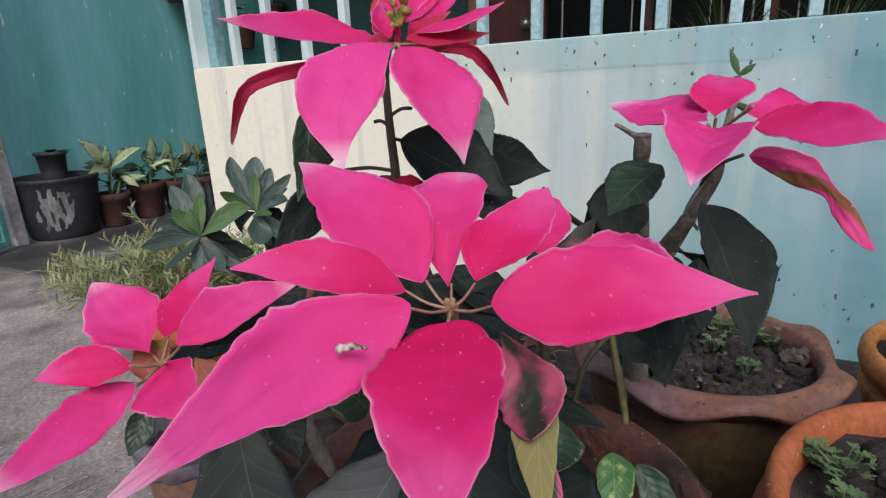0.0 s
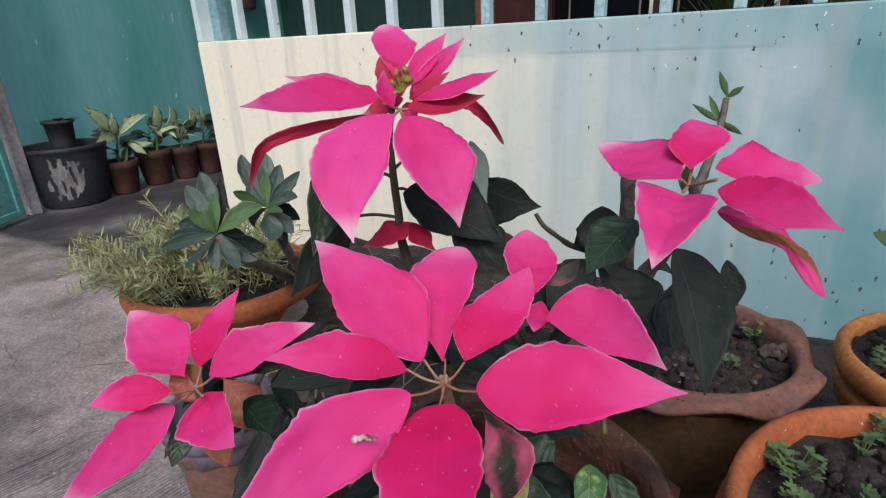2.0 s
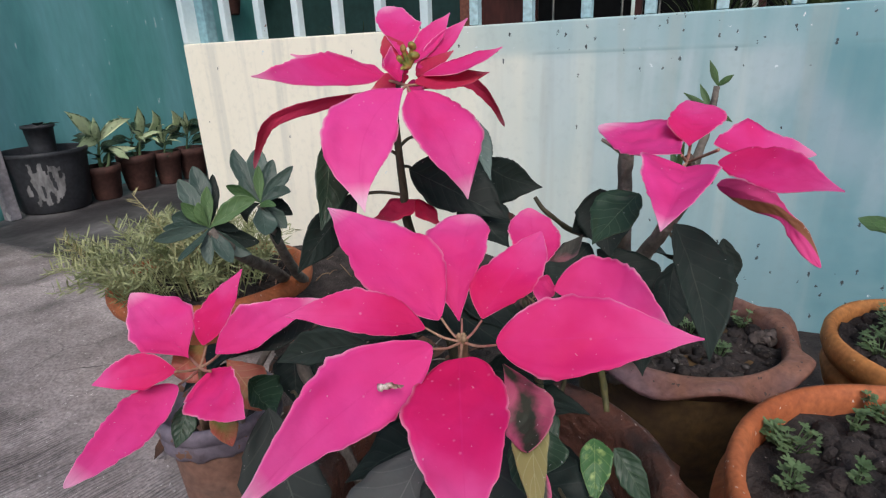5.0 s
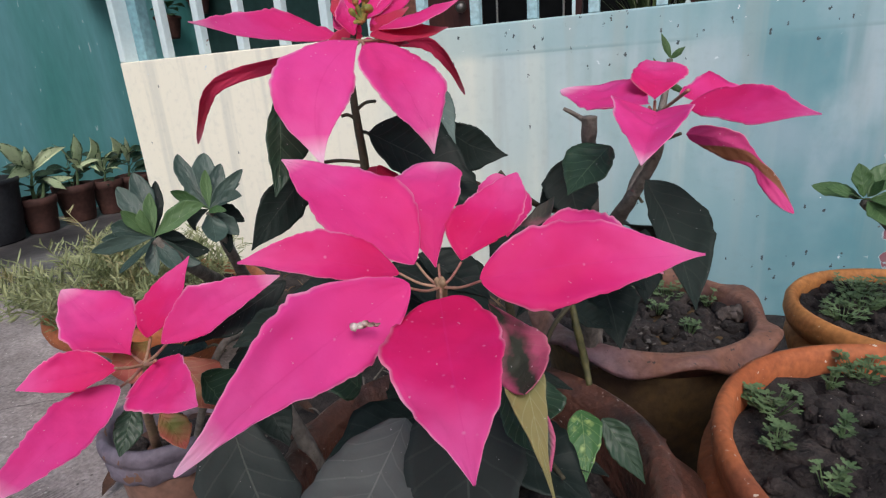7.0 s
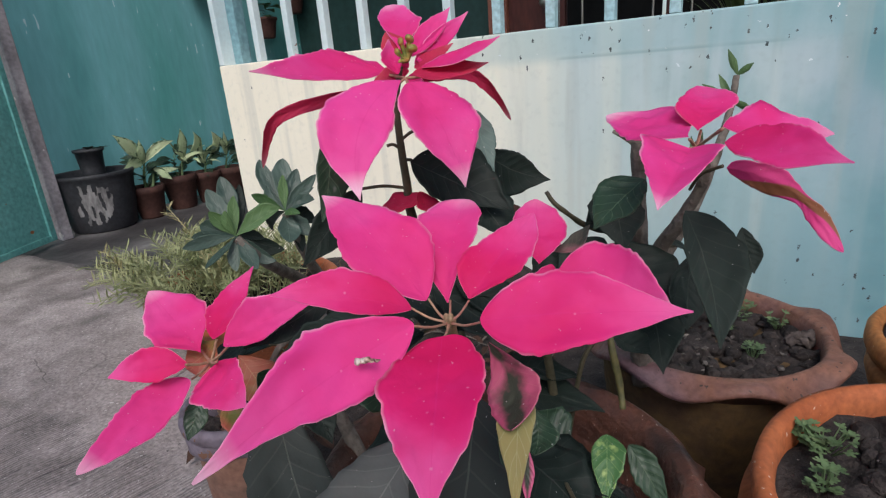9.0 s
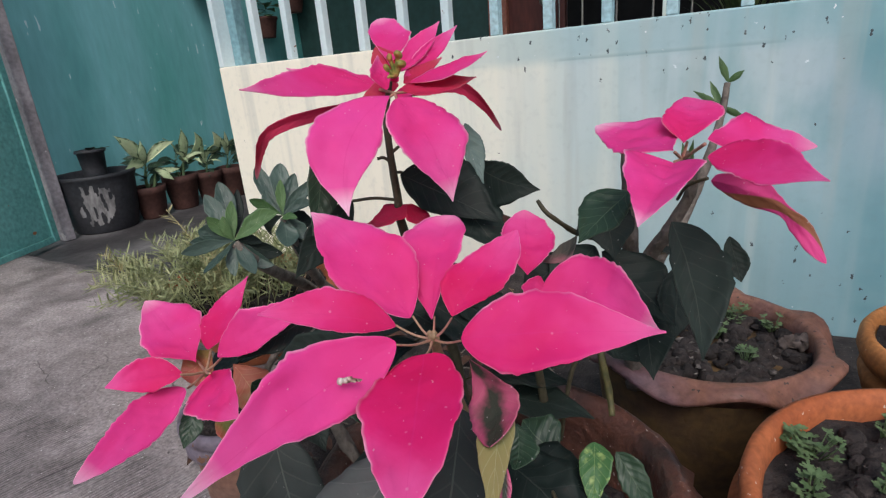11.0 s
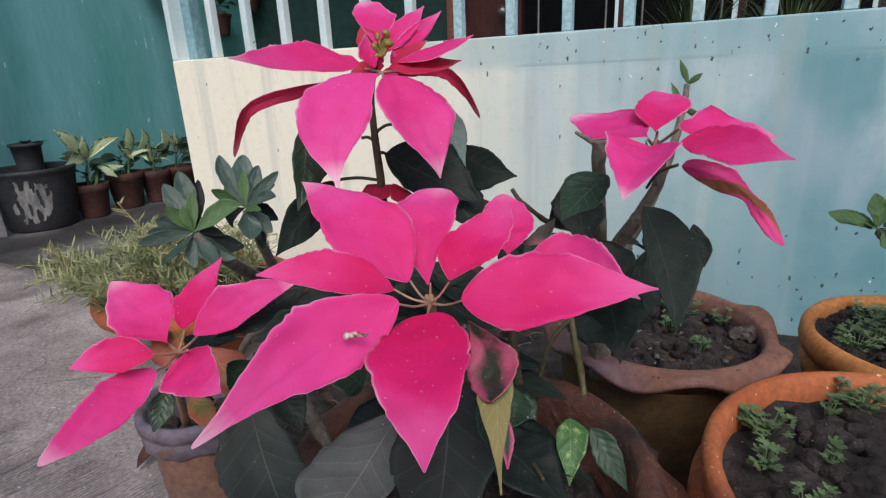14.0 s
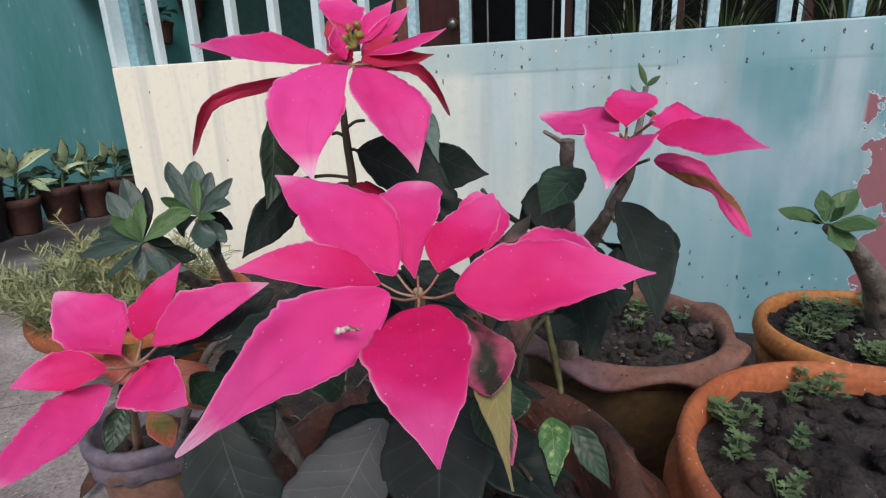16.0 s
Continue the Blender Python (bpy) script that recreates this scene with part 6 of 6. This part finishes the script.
blade(canes[1], "leaf", leaf_cane, (-2.450, 1.861, 0.232), (-2.400, 1.935, 0.393), (-2.410, 1.936, 0.337), (-2.410, 2.003, 0.342), fold=0.15)
blade(canes[1], "leaf", leaf_cane, (-2.450, 1.861, 0.232), (-2.400, 1.795, 0.298), (-2.410, 1.829, 0.272), (-2.410, 1.848, 0.294), fold=0.15)
blade(canes[1], "leaf", leaf_cane, (-2.450, 1.861, 0.232), (-2.400, 1.858, 0.226), (-2.410, 1.823, 0.270), (-2.410, 1.863, 0.257), fold=0.15)
blade(canes[1], "leaf", leaf_cane, (-2.450, 1.861, 0.232), (-2.400, 1.973, 0.263), (-2.410, 1.900, 0.259), (-2.410, 1.929, 0.290), fold=0.15)
blade(canes[1], "leaf", leaf_cane, (-2.450, 1.861, 0.232), (-2.400, 1.735, 0.386), (-2.410, 1.784, 0.350), (-2.410, 1.774, 0.374), fold=0.15)
stalk(canes[1], "stem", weed_mat, [(cane_at[1][0], cane_at[1][1], 0.12), (-2.450, 1.838, 0.139), (-2.450, 1.861, 0.232)], (0.010, 0.008, 0.004))
blade(canes[2], "leaf", leaf_cane, (-2.430, 1.992, 0.197), (-2.380, 2.035, 0.380), (-2.390, 2.061, 0.339), (-2.390, 2.111, 0.344), fold=0.15)
blade(canes[2], "leaf", leaf_cane, (-2.430, 1.992, 0.197), (-2.380, 2.093, 0.300), (-2.390, 2.012, 0.290), (-2.390, 2.042, 0.316), fold=0.15)
blade(canes[2], "leaf", leaf_cane, (-2.430, 1.992, 0.197), (-2.380, 2.036, 0.255), (-2.390, 1.991, 0.280), (-2.390, 2.029, 0.282), fold=0.15)
blade(canes[2], "leaf", leaf_cane, (-2.430, 1.992, 0.197), (-2.380, 1.931, 0.209), (-2.390, 1.882, 0.244), (-2.390, 1.919, 0.250), fold=0.15)
blade(canes[2], "leaf", leaf_cane, (-2.430, 1.992, 0.197), (-2.380, 2.063, 0.194), (-2.390, 2.004, 0.214), (-2.390, 2.034, 0.222), fold=0.15)
blade(canes[2], "leaf", leaf_cane, (-2.430, 1.992, 0.197), (-2.380, 1.980, 0.306), (-2.390, 1.942, 0.330), (-2.390, 1.982, 0.345), fold=0.15)
stalk(canes[2], "stem", weed_mat, [(cane_at[2][0], cane_at[2][1], 0.12), (-2.430, 1.969, 0.101), (-2.430, 1.992, 0.197)], (0.010, 0.008, 0.004))
blade(canes[3], "leaf", leaf_cane, (-2.400, 2.120, 0.213), (-2.350, 2.096, 0.373), (-2.360, 2.082, 0.334), (-2.360, 2.121, 0.333), fold=0.15)
blade(canes[3], "leaf", leaf_cane, (-2.400, 2.120, 0.213), (-2.350, 2.159, 0.323), (-2.360, 2.120, 0.311), (-2.360, 2.144, 0.331), fold=0.15)
blade(canes[3], "leaf", leaf_cane, (-2.400, 2.120, 0.213), (-2.350, 2.157, 0.285), (-2.360, 2.104, 0.286), (-2.360, 2.138, 0.302), fold=0.15)
blade(canes[3], "leaf", leaf_cane, (-2.400, 2.120, 0.213), (-2.350, 2.044, 0.355), (-2.360, 2.061, 0.313), (-2.360, 2.093, 0.325), fold=0.15)
stalk(canes[3], "stem", weed_mat, [(cane_at[3][0], cane_at[3][1], 0.12), (-2.400, 2.097, 0.115), (-2.400, 2.120, 0.213)], (0.010, 0.008, 0.004))

# pots fixed to the wall behind the bars
for k, (y, z) in enumerate(((2.79, 0.97), (3.08, 1.14), (2.32, 1.20))):
    t = thing("wall_pot", (-2.60, y, z), "small clay pot with a bushy green plant, fixed to the wall", "flower pot", "wall pots")
    part("body", lathe(bmesh.new(), [(0.05, -0.06), (0.054, -0.05), (0.075, 0.05), (0.082, 0.055), (0.082, 0.07), (0.07, 0.07)], 24, seed=k), shaded_red_clay, t).matrix_parent_inverse = Matrix.Identity(4)
    bm = bmesh.new()
    tube(bm, [(-0.104, 0, 0.03), (-0.074, 0, 0.03)], 0.008, 6)
    part("bracket", bm, steel, t).matrix_parent_inverse = Matrix.Identity(4)
    rng = random.Random(k)
    foliage(t, [(-2.60 + rng.uniform(-0.03, 0.05), y + rng.uniform(-0.05, 0.05), z + 0.07 + 0.012 * j) for j in range(14)], 0.085, leaf_fresh, k, 0.4)

# arching grass plants in the porch
grass_mat = mat("grass_blade", [(0.03, 0.055, 0.02), (0.09, 0.13, 0.045)], scale=6, fine=60, rough=0.6)
for k, (x, y, top) in enumerate(((0.28, 2.45, 0.95), (0.62, 2.55, 0.93), (1.0, 2.4, 0.95), (-0.75, 2.8, 0.75), (1.4, 2.5, 0.9), (-1.45, 2.6, 0.8))):
    t = thing("potted_palm_grass", (x, y, -0.024), "pot of tall arching narrow-leaved grass in the porch", "plant", "plants in the porch")
    part("pot", lathe(bmesh.new(), [(0.10, 0.0), (0.11, 0.01), (0.135, 0.24), (0.145, 0.25), (0.145, 0.27), (0.13, 0.27), (0.12, 0.24)], 32, seed=k), shaded_red_clay, t).matrix_parent_inverse = Matrix.Identity(4)
    bm = bmesh.new()
    rng = random.Random(90 + k)
    for j in range(150):
        a, rr = rng.uniform(0, 6.28), rng.uniform(0.05, 0.34)
        h = top * rng.uniform(0.75, 1.06)
        pts = []
        for i in range(7):
            u = i / 6
            pts.append(Vector((rr * u * u * math.cos(a), rr * u * u * math.sin(a), 0.24 + (h - 0.24) * (1.55 * u - 0.62 * u * u))))
        s = Vector((-math.sin(a), math.cos(a), 0)) * 0.011
        rows = [(bm.verts.new(p - s * (1 - i / 6.5)), bm.verts.new(p + s * (1 - i / 6.5))) for i, p in enumerate(pts)]
        for p, q in zip(rows, rows[1:]):
            bm.faces.new((p[0], p[1], q[1], q[0]))
    f = tagged(part("foliage", bm, grass_mat, t), kind="stuff")
    f.matrix_parent_inverse = Matrix.Identity(4)

# dark sheet, earth and painted shade between pots, ragged slanting edge towards open slab
bm = bmesh.new()
n = 70
cells = []
for j in range(n + 1):
    row = []
    for i in range(n + 1):
        x, y = -0.72 + 2.15 * i / n, 0.12 + 1.165 * j / n
        edge = x + 0.20 + 0.62 * (y - 0.25) + 0.07 * noise.noise(Vector((x * 7, y * 7, 6)))
        out = max(0.0, 0.06 - edge) + max(0.0, x - 1.25 + 0.1 * noise.noise(Vector((x * 5, y * 5, 1)))) + max(0.0, 0.2 - y)
        row.append(bm.verts.new((x, y, 0.0055 + 0.007 * noise.noise(Vector((x * 9, y * 9, 2))) - 0.3 * out)))
    cells.append(row)
for j in range(n):
    for i in range(n):
        bm.faces.new((cells[j][i], cells[j][i + 1], cells[j + 1][i + 1], cells[j + 1][i]))
tagged(link("spilled_earth", bm, soil_mat), "dark earth sheet added between the pots, their shade put into it", "earth", kind="stuff")

# dead leaves, broken twigs and crumbs between the pots, leaf browns darkened for shade
rng = random.Random(77)
bm = bmesh.new()
for k in range(150):
    x, y = rng.uniform(-0.44, 0.06), rng.uniform(0.42, 1.20)
    c = Vector((x, y, 0.018 + 0.03 * rng.random()))
    a = rng.uniform(0, 6.28)
    h = Vector((math.cos(a), math.sin(a), rng.uniform(-0.25, 0.25))) * rng.uniform(0.012, 0.032)
    s = h.cross(Vector((0, 0, 1))).normalized() * h.length * rng.uniform(0.3, 0.5)
    lift = Vector((0, 0, h.length * 0.35))
    row = [(c - h, c - h), (c - h * 0.3 - s + lift, c - h * 0.3 + s + lift), (c + h * 0.4 - s * 0.8 + lift * 0.6, c + h * 0.4 + s * 0.8 + lift * 0.6)]
    v = [bm.verts.new(p) for p in (c - h, row[1][0], row[2][0], c + h, row[2][1], row[1][1], c - h * 0.3, c + h * 0.4)]
    for q in ((0, 6, 1), (0, 5, 6), (1, 6, 7, 2), (6, 5, 4, 7), (2, 7, 3), (7, 4, 3)):
        bm.faces.new([v[i] for i in q])
tagged(link("leaf_litter", bm, mat("litter_brown", [(0.020, 0.011, 0.008), (0.075, 0.036, 0.023), (0.04, 0.024, 0.018)], scale=18, fine=160, rough=0.9, bump=0.6), smooth=False), "dry brown dead leaves strewn between the pots", "litter", kind="stuff")
bm = bmesh.new()
for k in range(46):
    x, y, a = rng.uniform(-0.42, 0.05), rng.uniform(0.45, 1.15), rng.uniform(0, 6.28)
    d = Vector((math.cos(a), math.sin(a), rng.uniform(0.0, 0.5))) * rng.uniform(0.03, 0.11)
    c = Vector((x, y, 0.02))
    tube(bm, [c, c + d * 0.5 + Vector((0, 0, rng.uniform(0, 0.02))), c + d], (0.0022, 0.0018, 0.0012), 5, 0.3, k)
tagged(link("fallen_twigs", bm, stem_bark), "thin broken twigs lying on dark earth", "twigs", kind="stuff")

# pale crumbs of root and stone on the soil of the wavy pot
bm = bmesh.new()
for k in range(60):
    a, d = rng.uniform(2.4, 6.6), 0.118 * rng.random() ** 0.5
    c = Vector((0.335 + d * math.cos(a), 0.725 + d * math.sin(a), 0.229 + rng.uniform(0, 0.006)))
    size = rng.uniform(0.0010, 0.0040)
    got = bmesh.ops.create_icosphere(bm, subdivisions=1, radius=size, matrix=Matrix.Translation(c) @ Matrix.Rotation(rng.uniform(0, 6.28), 4, "Z") @ Matrix.Diagonal((1.6, 0.8, 0.6, 1)))["verts"]
    for v in got:
        v.co += Vector([rng.uniform(-0.4, 0.4) * size for _ in range(3)])
tagged(link("soil_crumbs", bm, mat("root_crumbs", [(0.018, 0.015, 0.013), (0.07, 0.06, 0.054), (0.30, 0.275, 0.255)], scale=45, fine=300, rough=0.95, bump=0.8), smooth=False), "pale crumbs of root and stone on dark soil", "crumbs", kind="stuff")

# a low mound of earth and dead stalks, added to hide the wall's pale foot
bm = bmesh.new()
nu, nv = 60, 10
rows = []
for i in range(nu + 1):
    row = []
    for j in range(nv + 1):
        u, v = i / nu, j / nv
        x = -0.95 + 1.35 * u
        top = 0.075 * min(1.0, 6 * u, 5 * (1 - u)) * (0.8 + 0.5 * noise.noise(Vector((x * 8, 3, 1))))
        rough = 0.012 * noise.noise(Vector((x * 22, v * 6, 4))) * (1 - abs(2 * v - 1))
        row.append(bm.verts.new((x, 0.98 + 0.312 * v, -0.006 + (top + 0.006) * math.sin(math.pi / 2 * v) ** 1.3 + rough)))
    rows.append(row)
for p, q in zip(rows, rows[1:]):
    for j in range(nv):
        bm.faces.new((p[j], q[j], q[j + 1], p[j + 1]))
tagged(link("earth_bank", bm, soil_mat), "low mound of dark earth added to hide the wall foot", "earth", kind="stuff")
bm = bmesh.new()
for k in range(70):
    x, y, a = rng.uniform(-0.85, 0.25), rng.uniform(1.02, 1.24), rng.uniform(0, 6.28)
    c = Vector((x, y, 0.015 + 0.12 * max(0.0, y - 1.0)))
    d = Vector((math.cos(a), math.sin(a) * 0.5, rng.uniform(0.1, 0.9))) * rng.uniform(0.02, 0.07)
    tube(bm, [c, c + d * 0.5 + Vector((0, 0, rng.uniform(0, 0.01))), c + d], (0.0018, 0.0014, 0.0008), 5, 0.3, k)
tagged(link("dead_stalks", bm, mat("straw", [(0.10, 0.06, 0.035), (0.28, 0.19, 0.11)], scale=30, fine=140, rough=0.9)), "dry brown stalks on the bank of earth", "stalks", kind="stuff")
